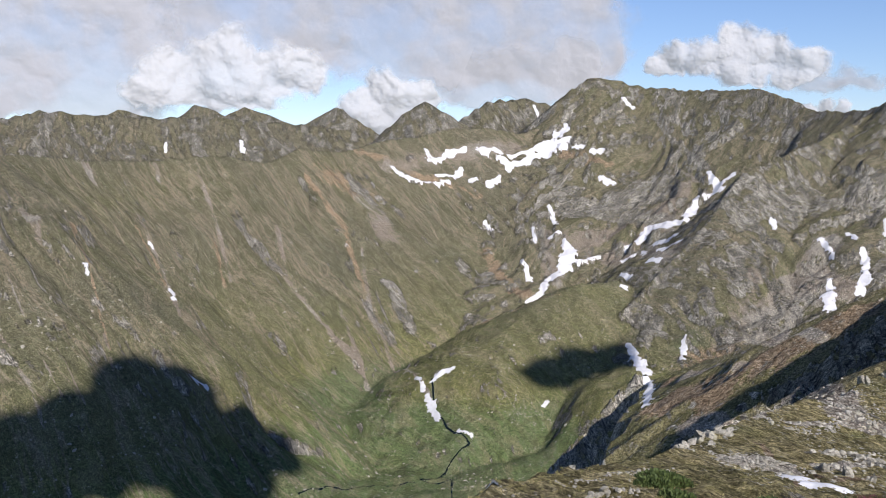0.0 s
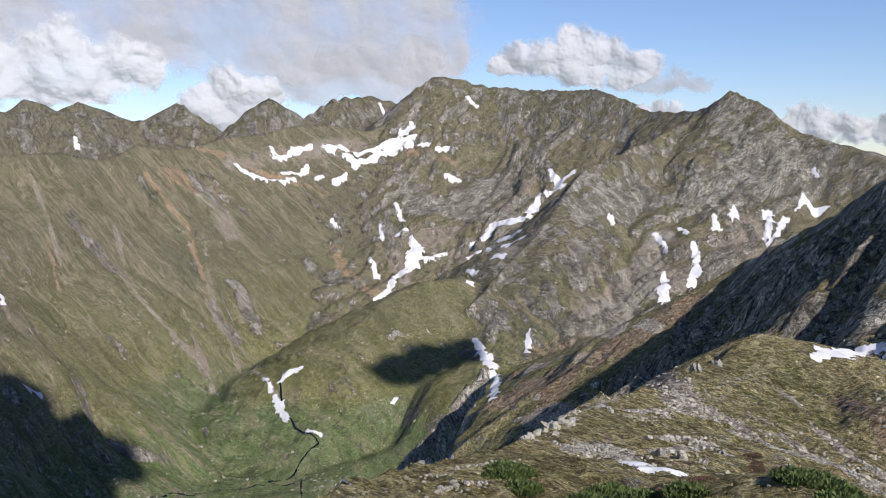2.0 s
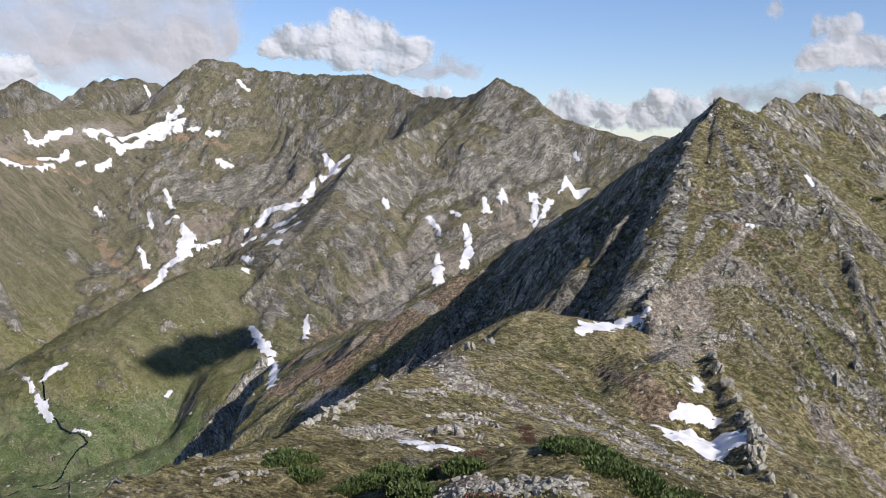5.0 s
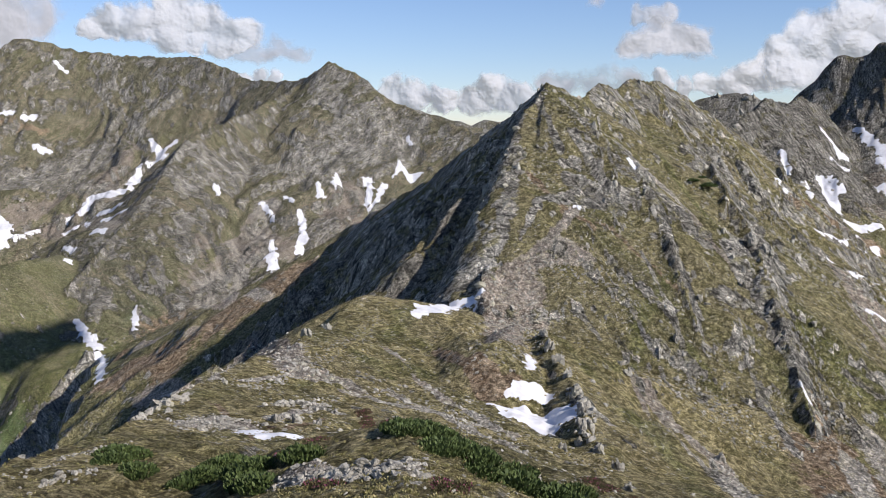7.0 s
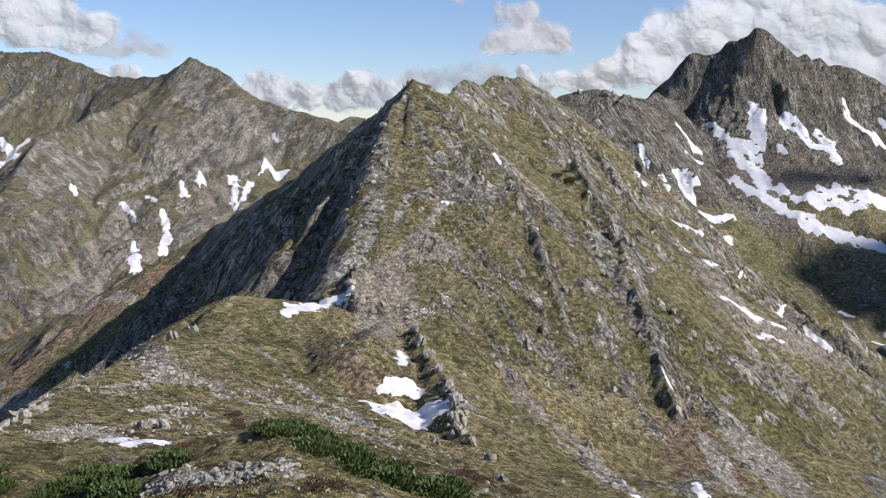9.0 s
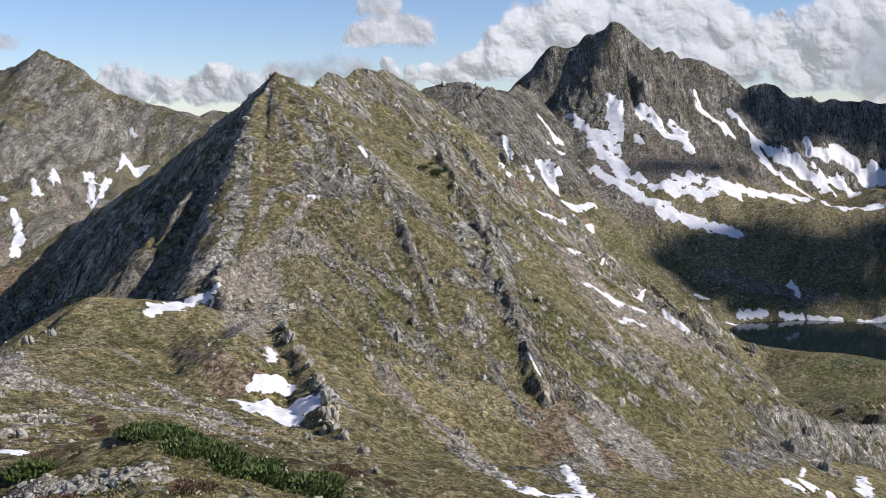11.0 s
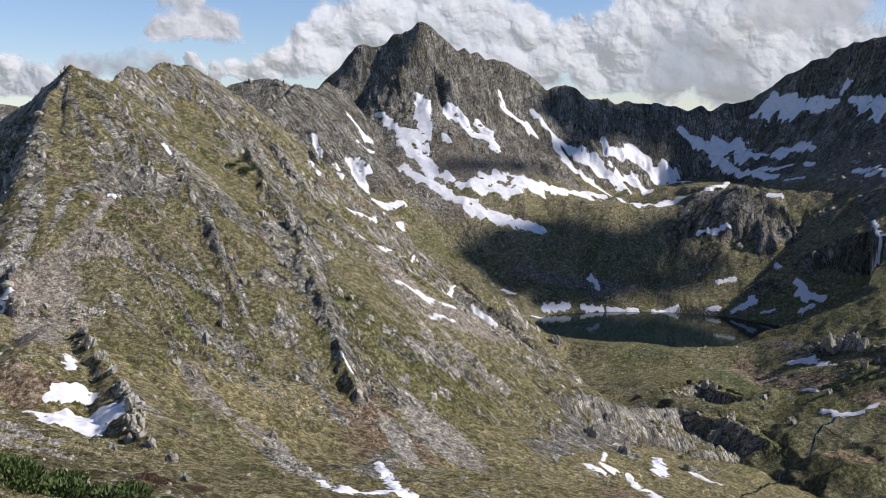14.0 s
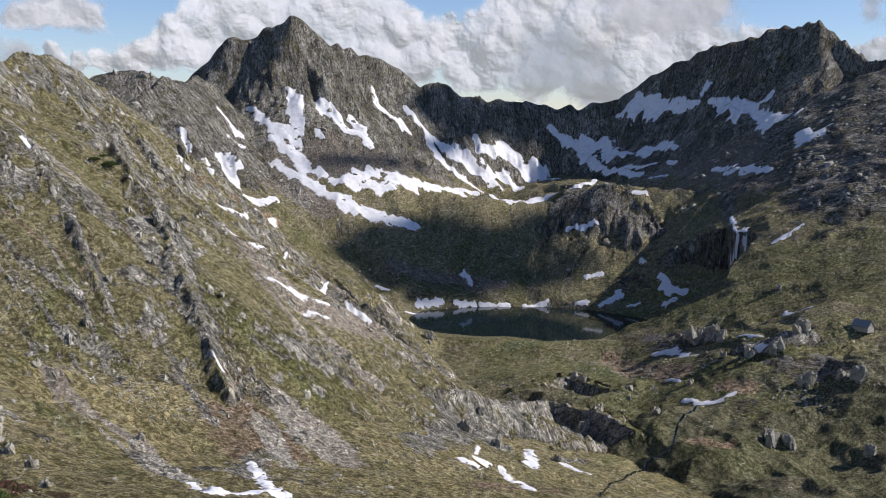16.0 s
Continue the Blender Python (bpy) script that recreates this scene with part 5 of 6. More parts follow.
def cloud(turn, height, base, veil, puffs):
    """A cloud bank 4.6 km off, heaped from puffs (across, up, radius) over a flat base; veil: how thin its edges are."""
    p = np.array(puffs, float)
    p[:, 2] *= 1.3 + .55 * veil
    far, step = 4600.0, 5.5
    lo, hi = (p[:, :2] - 1.5 * p[:, 2:]).min(0), (p[:, :2] + 1.5 * p[:, 2:]).max(0)
    nx, ny = [int(v) + 2 for v in (hi - lo) / step]
    u, v = np.meshgrid(lo[0] + np.arange(nx) * step, lo[1] + np.arange(ny) * step, indexing="ij")
    su, sv = u + turn * 900, v + height * 700
    wu = u + 34 * gradient_noise(su / 130, sv / 130, 401) + 16 * gradient_noise(su / 52, sv / 52, 402) + 7 * gradient_noise(su / 21, sv / 21, 403)
    wv = v + 34 * gradient_noise(su / 130 + 9, sv / 130, 404) + 16 * gradient_noise(su / 52 + 9, sv / 52, 405) + 7 * gradient_noise(su / 21 + 9, sv / 21, 406)
    cover, heap = np.full(u.shape, -2.0), np.zeros(u.shape)
    for a, b, r in p:
        d = np.hypot(wu - a, (wv - b) * np.where(wv < b, 1.2, 1.0)) / r
        cover = np.maximum(cover, 1 - d)
        heap += (np.clip(1.15 - d * d, 0, 2) * r) ** 3
    deep = heap ** (1 / 3) * .2 * (1 - smooth(.3, .6, np.float64(veil)))
    if veil >= .4:
        cover = sum(np.exp(-1.4 * ((wu - a) ** 2 + (wv - b) ** 2) / r ** 2) for a, b, r in p) * .9 - .35
    cover = np.minimum(cover, (wv - base) / 60 + .3) + .1
    a, e = radians(turn), radians(height)
    ahead = np.array((-math.sin(a) * math.cos(e), math.cos(a) * math.cos(e), math.sin(e)))
    side = np.array((math.cos(a), math.sin(a), 0))
    upward = np.cross(side, ahead)
    pos = ahead * far + u[..., None] * side + v[..., None] * upward
    # banks on the sun's side turn their flank to it
    bank = .8 * float(smooth(-30, -55, np.float64(turn)))
    pos *= ((far * (1 - .13 * bank) + bank * u - deep) / far)[..., None]
    index = np.arange(nx * ny).reshape(nx, ny)
    keep = cover > -.35
    cell = keep[:-1, :-1] & keep[1:, :-1] & keep[1:, 1:] & keep[:-1, 1:]
    q = np.stack([index[:-1, :-1], index[1:, :-1], index[1:, 1:], index[:-1, 1:]], -1)[cell]
    used, q = np.unique(q, return_inverse=True)
    ob = new("cloud", quick_mesh("cloud", pos.reshape(-1, 3)[used], q.reshape(-1, 4), CLOUD,
                                 values=[("cover", cover.ravel()[used]), ("veil", np.full(len(used), veil)), ("flow", np.stack([su, sv, 0 * su], -1).reshape(-1, 3)[used])]))
    tagged(ob, "heaped white cumulus cloud behind the mountain ridges" if veil < .4 else "soft grey veil of cloud in the blue sky", "cloud", group="clouds")


cloud(12.32, 4.47, -114, 0.25, [(51, 71, 123), (-70, 32, 116), (222, 25, 116), (371, 39, 87), (-214, -19, 123), (-298, -57, 87), (-144, -54, 154), (98, -38, 154)])
cloud(2.77, 3.25, -124, 0.20, [(-42, 35, 98), (-144, -11, 77), (64, 25, 77), (140, 10, 62), (-18, -61, 129)])
cloud(-15.98, 5.35, -92, 0.22, [(-7, 41, 93), (-124, 22, 77), (132, 29, 87), (304, -23, 72), (-267, 6, 62), (237, -38, 77), (-339, -7, 41), (42, -32, 103)])
cloud(-20.86, 4.10, -35, 0.70, [(-50, 1, 57), (61, -2, 51), (148, -9, 41), (-163, 9, 51)])
cloud(-31.99, 1.73, -170, 0.22, [(-323, 16, 67), (-234, 3, 62), (-108, -5, 57), (17, -5, 57), (121, 14, 77), (227, 1, 62), (289, -24, 62)])
cloud(-20.55, 2.80, -25, 0.30, [(-67, -0, 36), (-0, 6, 31), (67, -5, 26)])
cloud(22.16, 5.16, -229, 0.70, [(33, 120, 309), (299, 108, 283), (-102, -46, 283), (114, -109, 206), (-62, -137, 180), (-265, 61, 309)])
cloud(1.45, 7.25, -231, 0.80, [(-1072, 45, 180), (-786, 78, 180), (-494, 36, 154), (-246, -9, 154), (5, 17, 180), (206, -32, 180), (382, -8, 231), (557, -59, 231), (706, -12, 154), (781, -111, 93)])
cloud(-4.55, 4.68, -113, 0.70, [(-324, -24, 103), (-146, -24, 129), (30, -25, 129), (156, -1, 103), (280, 72, 93)])
cloud(-42.95, 4.68, -40, 0.50, [(-42, 4, 67), (58, 10, 77), (148, -2, 51), (-168, -12, 41)])
cloud(-42.28, 6.15, -39, 0.50, [(-4, -1, 51), (63, 5, 36), (-60, -4, 31)])
cloud(-39.18, 6.99, -40, 0.60, [(-0, 0, 41)])
cloud(-38.65, 2.60, -96, 0.60, [(-78, 3, 57), (65, -6, 62), (205, 11, 51), (-198, -8, 46)])
cloud(-45.93, 2.69, -229, 0.22, [(67, -4, 67), (168, 26, 77), (244, 46, 67), (-59, -24, 51), (-159, -35, 41), (-258, -10, 41)])
cloud(-55.98, 4.04, -480, 0.18, [(-284, 73, 118), (-410, 32, 118), (16, 84, 129), (215, 70, 134), (375, 19, 123), (-511, -37, 113), (-134, 36, 154), (142, -40, 180), (487, -68, 129), (-259, -62, 154), (342, -115, 129)])
cloud(-71.10, 3.88, -480, 0.18, [(-304, 109, 118), (-192, 109, 129), (-41, 37, 154), (133, 12, 159), (-390, -15, 129), (-163, -62, 180), (376, 12, 144), (253, 61, 154), (496, -12, 113), (88, -135, 154), (309, -134, 154), (-463, -114, 113), (-566, -16, 93), (419, 131, 154)])
cloud(-80.12, 3.99, -142, 0.30, [(-85, -10, 57), (8, -4, 67), (76, 14, 36)])
cloud(-86.32, 3.17, -77, 0.30, [(-27, -3, 51), (27, 3, 57)])
cloud(-75.72, 5.92, -127, 0.70, [(0, -8, 129), (190, -10, 103), (-193, 18, 129)])
cloud(-86.23, 5.62, -68, 0.70, [(-0, 0, 62)])
cloud(-42.60, 4.65, -37, 0.60, [(-54, -0, 67), (55, 9, 72), (144, 4, 46), (-141, -13, 36)])


OVERHEAD = Nodes("overhead_cloud").done((.85, .85, .87), 1.0, None, 0.0)


def overhead_cloud(puffs):
    """A cumulus out of view, set on the sun's side of the ground that it shades."""
    bm = bmesh.new()
    for x, y, z, r in puffs:
        at = Vector((x, y, z)) + SUN_WAY * 1700
        for v in bmesh.ops.create_icosphere(bm, subdivisions=4, radius=1.0)["verts"]:
            w = v.co.normalized()
            k = r * 1.1 * (1 + .3 * noise.fractal(w * 1.9 + at * .013, 1.0, 2.0, 5))
            v.co = at + Vector((w.x * k, w.y * k, w.z * k * .8))
    me = bpy.data.meshes.new("cloud")
    bm.to_mesh(me)
    bm.free()
    me.polygons.foreach_set("use_smooth", [True] * len(me.polygons))
    me.materials.append(OVERHEAD)
    tagged(new("cloud", me), "heaped cumulus cloud overhead shading the land below", "cloud", group="clouds")


overhead_cloud([(-252, 980, -262, 42), (-262, 965, -262, 42), (-306, 1008, -224, 44), (-318, 924, -247, 33), (-276, 1025, -237, 39), (-344, 925, -236, 33), (-376, 875, -246, 37), (-210, 1011, -273, 35), (-174, 1001, -287, 34), (-303, 908, -260, 59), (-216, 937, -293, 54), (-350, 844, -274, 46)])
overhead_cloud([(124, 1172, -245, 26), (164, 1191, -239, 28), (198, 1200, -237, 24), (106, 1173, -245, 14), (142, 1170, -250, 20), (215, 1222, -226, 12)])
overhead_cloud([(628, 249, -83, 15), (595, 239, -102, 14), (598, 221, -104, 11), (557, 261, -110, 12), (533, 280, -109, 10), (644, 247, -74, 12), (553, 319, -85, 20), (587, 304, -79, 18), (594, 275, -86, 20), (608, 253, -89, 17), (556, 284, -100, 19), (573, 257, -104, 13), (536, 301, -100, 14), (537, 326, -91, 13)])
# unseen cloud added to darken the cirque headwall
overhead_cloud([(734, 372, 7, 18), (752, 345, -5, 21), (785, 324, -4, 21), (801, 295, -7, 19), (810, 269, -11, 17), (708, 348, -24, 13), (812, 247, -7, 14)])
overhead_cloud([(605, 367, -34, 9), (630, 354, -36, 10), (591, 382, -33, 6), (656, 345, -40, 8)])


# ---- loose rock ----
def rock_material(name, light, dark, lichen):
    n = Nodes(name)
    a, b, c = n.noise(.6, 7, .7), n.noise(2.6, 7, .72), n.noise(.23, 4, .6)
    color = n.mix(n.step(a, .4, .62), light, dark)
    color = n.mix(n.step(b, .5, .6, 0, .75), color, (.07, .07, .065))
    color = n.mix(n.step(c, .55, .68, 0, .6), color, lichen)
    color = n.mix(n.step(n.island(), 0, 1, 0, .35), color, (.40, .375, .31))
    return n.done(color, .92, n.bump(n.math("ADD", a, n.math("MULTIPLY", b, .4)), .5, .9), .15)


STONE = rock_material("lichen_stone", (.47, .44, .37), (.28, .26, .205), (.36, .335, .21))
CRAG_ROCK = rock_material("crag_rock", (.42, .395, .325), (.22, .205, .168), (.30, .275, .16))


def rock_shape(seed, detail, stretch=(1, 1, 1), rough=.3):
    """An angular stone of about unit size: a ball cut by random planes."""
    rnd = random.Random(seed)
    bm = bmesh.new()
    bmesh.ops.create_icosphere(bm, subdivisions=detail, radius=1.0)
    cuts = []
    for _ in range(9):
        w = Vector((rnd.gauss(0, 1), rnd.gauss(0, 1), rnd.gauss(0, .8))).normalized()
        cuts.append((w, rnd.uniform(.45, .85)))
    shift = Vector((seed * 3.1, seed * 1.7, 0))
    for v in bm.verts:
        for w, k in cuts:
            over = v.co.dot(w) - k
            if over > 0:
                v.co -= w * over
        v.co += v.co.normalized() * rough * .4 * noise.fractal(v.co * 2.4 + shift, 1.0, 2.1, 3)
        v.co = Vector((v.co.x * stretch[0], v.co.y * stretch[1], v.co.z * stretch[2]))
    return bm


def mesh_of(bm, name, material, soft=False):
    me = bpy.data.meshes.new(name)
    bm.to_mesh(me)
    bm.free()
    me.materials.append(material)
    me.polygons.foreach_set("use_smooth", [soft] * len(me.polygons))
    return me


OUTCROPS = [(123.0, 165.9, 1.8), (119.8, 159.8, 2.0), (117.3, 153.7, 2.2), (113.8, 146.0, 1.7), (109.5, 138.5, 2.2), (106.0, 131.8, 2.3), (101.0, 124.5, 2.3), (97.6, 122.0, 1.6), (96.8, 116.2, 1.9), (92.6, 106.7, 1.6), (92.1, 119.3, 1.2), (72.4, 82.0, 1.1), (224.0, 202.5, 3.7), (225.6, 199.0, 3.0), (214.6, 204.6, 2.0), (206.4, 189.7, 2.2), (139.7, 158.2, 2.1), (145.3, 167.4, 1.5), (134.0, 127.1, 1.7), (171.5, 178.4, 1.7), (188.1, 187.2, 1.8), (77.7, 184.1, 2.0), (84.9, 190.6, 1.6), (42.9, 111.5, 1.3), (45.5, 110.4, 1.5), (48.0, 110.3, 1.1)]
OUTCROPS += [(201.7, 153.2, 1.4), (483.6, 99.9, 4.4), (481.7, 92.9, 3.3), (418.2, 43.2, 4.7), (414.6, 24.4, 6.0), (416.8, 30.7, 3.7), (415.1, 114.7, 2.2), (189.0, 128.7, 1.3), (375.5, 16.7, 4.2), (371.9, 48.8, 2.9), (432.0, 141.9, 3.6), (427.0, 106.8, 2.5), (451.5, 230.6, 2.3)]
OUTCROPS += [(484, 102, 7.5), (469, 86, 5.5), (438, 69, 5.2), (439, 58, 6.7), (450, 51, 7.3), (434, 146, 4.5), (423, 117, 3.1), (394, 122, 4.8), (271, 126, 3.5), (261, 111, 3.3), (370, 51, 6.0), (373, 44, 5.0), (277, 98, 2.6), (457, 233, 4.6), (424, 91, 3.1), (418, 44, 5.6), (511, 69, 3.2), (285, 127, 2.5), (362, 137, 3.8), (376, 123, 4.2), (274, 133, 2.7), (380, 94, 3.1), (441, 81, 3.2), (636, 194, 5.9), (662, 151, 4.9)]
BOULDERS = [(19.0, 37.6, 0.5), (19.0, 35.6, 0.4), (19.9, 41.6, 0.4), (30.5, 43.1, 0.3), (32.7, 43.7, 0.3), (28.3, 40.4, 0.2), (21.2, 67.3, 0.4), (20.4, 67.6, 0.3), (18.2, 80.2, 0.6), (9.7, 64.9, 0.4), (8.6, 63.0, 0.4), (10.8, 66.1, 0.3), (11.5, 66.7, 0.3), (11.7, 65.5, 0.3), (8.2, 64.3, 0.3), (21.0, 67.0, 0.3), (18.7, 37.8, 0.4), (19.4, 36.7, 0.3), (19.5, 41.1, 0.3), (22.7, 48.6, 0.2), (21.7, 39.3, 0.3), (45.8, 138.5, 0.7), (51.6, 143.6, 0.6), (58.0, 145.6, 0.7), (66.6, 159.2, 0.8), (70.9, 166.8, 0.7), (53.6, 141.4, 0.7)]
LONE_PINES = [(229.9, 226.3, 4.3), (226.6, 229.7, 2.9), (232.5, 231.9, 2.2), (37.6, 44.1, 0.6)]

rock_meshes = [mesh_of(rock_shape(k, 3, (1.15, .9, .62)), "boulder", STONE) for k in range(7)]
rnd = random.Random(5)
for x, y, w in BOULDERS:
    ob = new("boulder", rock_meshes[rnd.randrange(7)])
    z = float(ground(x, y))
    ob.matrix_world = pose(x, y, z + w * .12, rnd.uniform(-12, 12), rnd.uniform(-12, 12), rnd.uniform(0, 360)) @ Matrix.Scale(w * .55, 4)
    tagged(ob, "pale grey lichen-spotted boulder half sunk in turf", "rock", group="boulders on the ridge")


slab_meshes = [mesh_of(rock_shape(200 + k, 3, (.42, .55, .7 + .09 * k), .5), "slab", CRAG_ROCK) for k in range(7)]
for x, y, w in OUTCROPS:
    crag = tagged(new("rock_outcrop"), "jagged dark grey rock outcrop of leaning slabs in grass", "rock", group="rock outcrops")
    crag.matrix_world = pose(x, y, float(ground(x, y)) + w * .08, 0, 0, rnd.uniform(0, 360)) @ Matrix.Diagonal((w * .62, w * .62, w * .72, 1))
    for k in range(6):
        slab = new("slab", slab_meshes[rnd.randrange(7)])
        slab.parent = crag
        slab.matrix_basis = pose(rnd.uniform(-.6, .6), rnd.uniform(-.5, .5), rnd.uniform(-.25, .2), rnd.uniform(-28, 28), rnd.uniform(-28, 28), rnd.uniform(0, 360))


def spots_along(line, count, gen):
    pts = np.array(line)
    run = np.hypot(*(pts[1:, :2] - pts[:-1, :2]).T)
    for _ in range(count):
        i = gen.choice(len(run), p=run / run.sum())
        u = gen.uniform()
        c = pts[i] + (pts[i + 1] - pts[i]) * u
        yield c[0] + gen.normal(0, .3) * c[2], c[1] + gen.normal(0, .3) * c[2]


LOOSE = []


def stone_band(line, count, small, large):
    """Notes a band of loose stones, to be joined with the others."""
    gen = np.random.default_rng(len(LOOSE) + 11)
    for x, y in spots_along(line, count, gen):
        LOOSE.append((x, y, small + (large - small) * gen.uniform() ** 2.6))


def boulder_pile(line, count, small, large):
    gen = np.random.default_rng(count)
    for x, y in spots_along(line, count, gen):
        w = small + (large - small) * gen.uniform() ** 2
        ob = new("boulder", rock_meshes[int(gen.integers(0, 7))])
        tilt = gen.uniform(-35, 35, 2)
        ob.matrix_world = pose(x, y, float(ground(x, y)) + w * gen.uniform(.05, .35), *tilt, gen.uniform(0, 360)) @ Matrix.Scale(w * .55, 4)
        tagged(ob, "pale angular boulder in a heap of broken rock", "rock", group="boulder heaps")


stone_band([(152, 437, 7.1), (63, 155, 7.4), (68, 146, 5.2)], 260, 0.37, 1.18)
stone_band([(31.2, 106.5, 4.1), (36.4, 111.5, 4.9), (36.2, 97.1, 3.1)], 200, 0.19, 0.56)
stone_band([(20.1, 51.8, 1.4), (20.9, 43.7, 2.0), (21.4, 36.9, 1.0)], 160, 0.11, 0.36)
stone_band([(100, 154, 3.3), (114, 160, 7.7), (149, 195, 3.8)], 160, 0.29, 0.93)
stone_band([(100, 196, 3.8), (80, 175, 3.8), (62, 152, 2.6)], 120, 0.27, 0.65)
stone_band([(76, 158, 4.3), (76, 148, 6.1), (80, 141, 6.8), (83, 133, 5.8), (38.2, 53.8, 1.9)], 420, 0.24, 0.73)
stone_band([(50, 141, 4.8), (57, 146, 5.8), (67, 154, 5.0)], 160, 0.27, 0.62)
stone_band([(55, 131, 2.8), (63, 131, 3.2)], 60, 0.24, 0.56)
stone_band([(30.1, 106.4, 4.1), (35.0, 112.8, 5.8), (36.9, 107.4, 3.4)], 160, 0.16, 0.38)
stone_band([(48, 140, 3.6), (51, 135, 3.6)], 80, 0.25, 0.57)
stone_band([(134, 202, 17.9), (144, 204, 11.6), (115, 166, 7.8)], 350, 0.26, 0.78)
stone_band([(92, 185, 10.2), (69, 166, 8.8)], 100, 0.22, 0.54)
stone_band([(93, 120, 5.6), (77, 90, 2.9)], 80, 0.23, 0.53)
stone_band([(156, 182, 17.7), (144, 150, 15.3), (172, 170, 8.0)], 260, 0.26, 0.90)
stone_band([(156, 214, 7.7), (166, 202, 8.0), (168, 187, 10.5)], 260, 0.29, 1.01)
stone_band([(195, 243, 9.3), (200, 223, 11.3)], 120, 0.34, 1.03)
stone_band([(172, 170, 12.6), (158, 140, 15.6)], 260, 0.25, 1.01)
stone_band([(245, 207, 19.7), (252, 180, 22.9), (257, 164, 22.5)], 200, 0.35, 0.70)
stone_band([(274, 173, 23.9), (359, 199, 25.3), (456, 220, 12.9)], 250, 0.46, 1.62)
stone_band([(474, 165, 24.7), (451, 103, 28.5), (446, 70, 22.2)], 250, 0.53, 1.85)
stone_band([(417, 60, 10.1), (400, 27, 13.1)], 150, 0.46, 1.61)
stone_band([(420, 173, 27.9), (415, 118, 26.5)], 150, 0.50, 1.49)
stone_band([(540, 393, 32.0), (547, 362, 23.7)], 140, 0.74, 2.22)
stone_band([(-135, 1055, 71.6), (-82, 1076, 79.6)], 100, 1.20, 2.40)
stone_band([(62, 1133, 24.5), (112, 1114, 31.8)], 120, 1.26, 2.52)
stone_band([(10, 1084, 9.8), (7.2, 71.8, 3.6)], 150, 0.65, 1.94)
stone_band([(255, 1644, 102.3), (323, 1453, 109.8)], 160, 1.76, 3.52)
boulder_pile([(47, 125, 1.0), (54, 129, 2.1), (57, 125, 1.3)], 34, 0.46, 1.07)
boulder_pile([(20.7, 50.8, 0.7), (21.1, 44.0, 1.6), (20.5, 36.3, 0.8)], 34, 0.24, 0.70)
boulder_pile([(20.7, 46.6, 0.8), (18.8, 38.3, 1.4), (19.2, 36.0, 1.1)], 26, 0.20, 0.55)
boulder_pile([(46, 123, 1.3), (52, 124, 2.3), (56, 122, 1.7)], 26, 0.52, 0.97)
boulder_pile([(112, 143, 2.4), (105, 130, 3.3), (98, 120, 2.8)], 40, 0.75, 1.88)
boulder_pile([(25.3, 106.9, 0.8), (29.3, 115.3, 1.8), (34.0, 122.2, 2.3), (37, 128, 1.1)], 40, 0.5, 1.5)
boulder_pile([(9.3, 64.6, 0.5), (11.0, 66.0, 1.0), (13.0, 66.7, 0.8)], 30, 0.25, 0.7)
boulder_pile([(40, 135, 1.0), (54, 155, 1.8), (62, 161, 1.4)], 30, 0.2, 0.5)
boulder_pile([(66, 166, 1.7), (66, 151, 1.8), (66, 146, 1.1)], 26, 0.2, 0.55)
stone_band([(34.7, 108.0, 2.4), (36.5, 105.5, 1.6)], 160, 0.12, 0.3)
stone_band([(7.5, 66.5, 0.9), (12.4, 72.0, 1.0), (18.9, 82.2, 1.2)], 160, 0.15, 0.4)
stone_band([(93, 179, 1.7), (86, 144, 3.1), (86, 127, 2.8), (81, 113, 1.9)], 240, 0.15, 0.45)
stone_band([(141, 207, 9.8), (149, 208, 10.8), (121, 188, 4.7)], 260, 0.25, 0.8)
stone_band([(21.1, 49.6, 1.5), (21.7, 43.9, 1.4), (22.1, 39.4, 0.9)], 140, 0.1, 0.3)


def attribute_at(field, x, y):
    turn, r = np.arctan2(-x, y), np.hypot(x, y)
    return field[np.clip(np.searchsorted(TURNS, turn), 0, len(TURNS) - 1), np.clip(np.searchsorted(RINGS, r), 0, len(RINGS) - 1)]


def scattered(name, label, category, count, turns, reach, chance, size, shapes, material, sink, upright=False):
    """Many small pieces strewn over the land, joined into one object."""
    gen = np.random.default_rng(len(name) * 7 + count)
    t = np.radians(gen.uniform(*turns, count * 12))
    r = np.exp(gen.uniform(math.log(reach[0]), math.log(reach[1]), count * 12))
    x, y = -np.sin(t) * r, np.cos(t) * r
    pick = np.flatnonzero(gen.uniform(0, 1, len(x)) < chance(x, y, r))[:count]
    x, y, r = x[pick], y[pick], r[pick]
    z = ground(x, y)
    s = size(gen, r)
    points, faces, start = [], [], 0
    kind, spin = gen.integers(0, len(shapes), len(x)), gen.uniform(0, 2 * np.pi, len(x))
    tilt = gen.normal(0, .05 if upright else .35, (len(x), 2))
    for k, (vs, fs) in enumerate(shapes):
        for i in np.flatnonzero(kind == k):
            m = np.array(pose(0, 0, 0, math.degrees(tilt[i, 0]), math.degrees(tilt[i, 1]), math.degrees(spin[i])).to_3x3())
            points.append(vs @ m.T * s[i] + (x[i], y[i], z[i] - sink * s[i]))
            faces.append(fs + start)
            start += len(vs)
    me = quick_mesh(name, np.concatenate(points), np.concatenate(faces), material)
    me.polygons.foreach_set("use_smooth", [upright] * len(me.polygons))
    tagged(new(name, me), label, category, kind="stuff")


def arrays_of(bm):
    bm.verts.ensure_lookup_table()
    vs = np.array([v.co for v in bm.verts])
    fs = np.array([[v.index for v in f.verts] for f in bm.faces])
    bm.free()
    return vs, fs


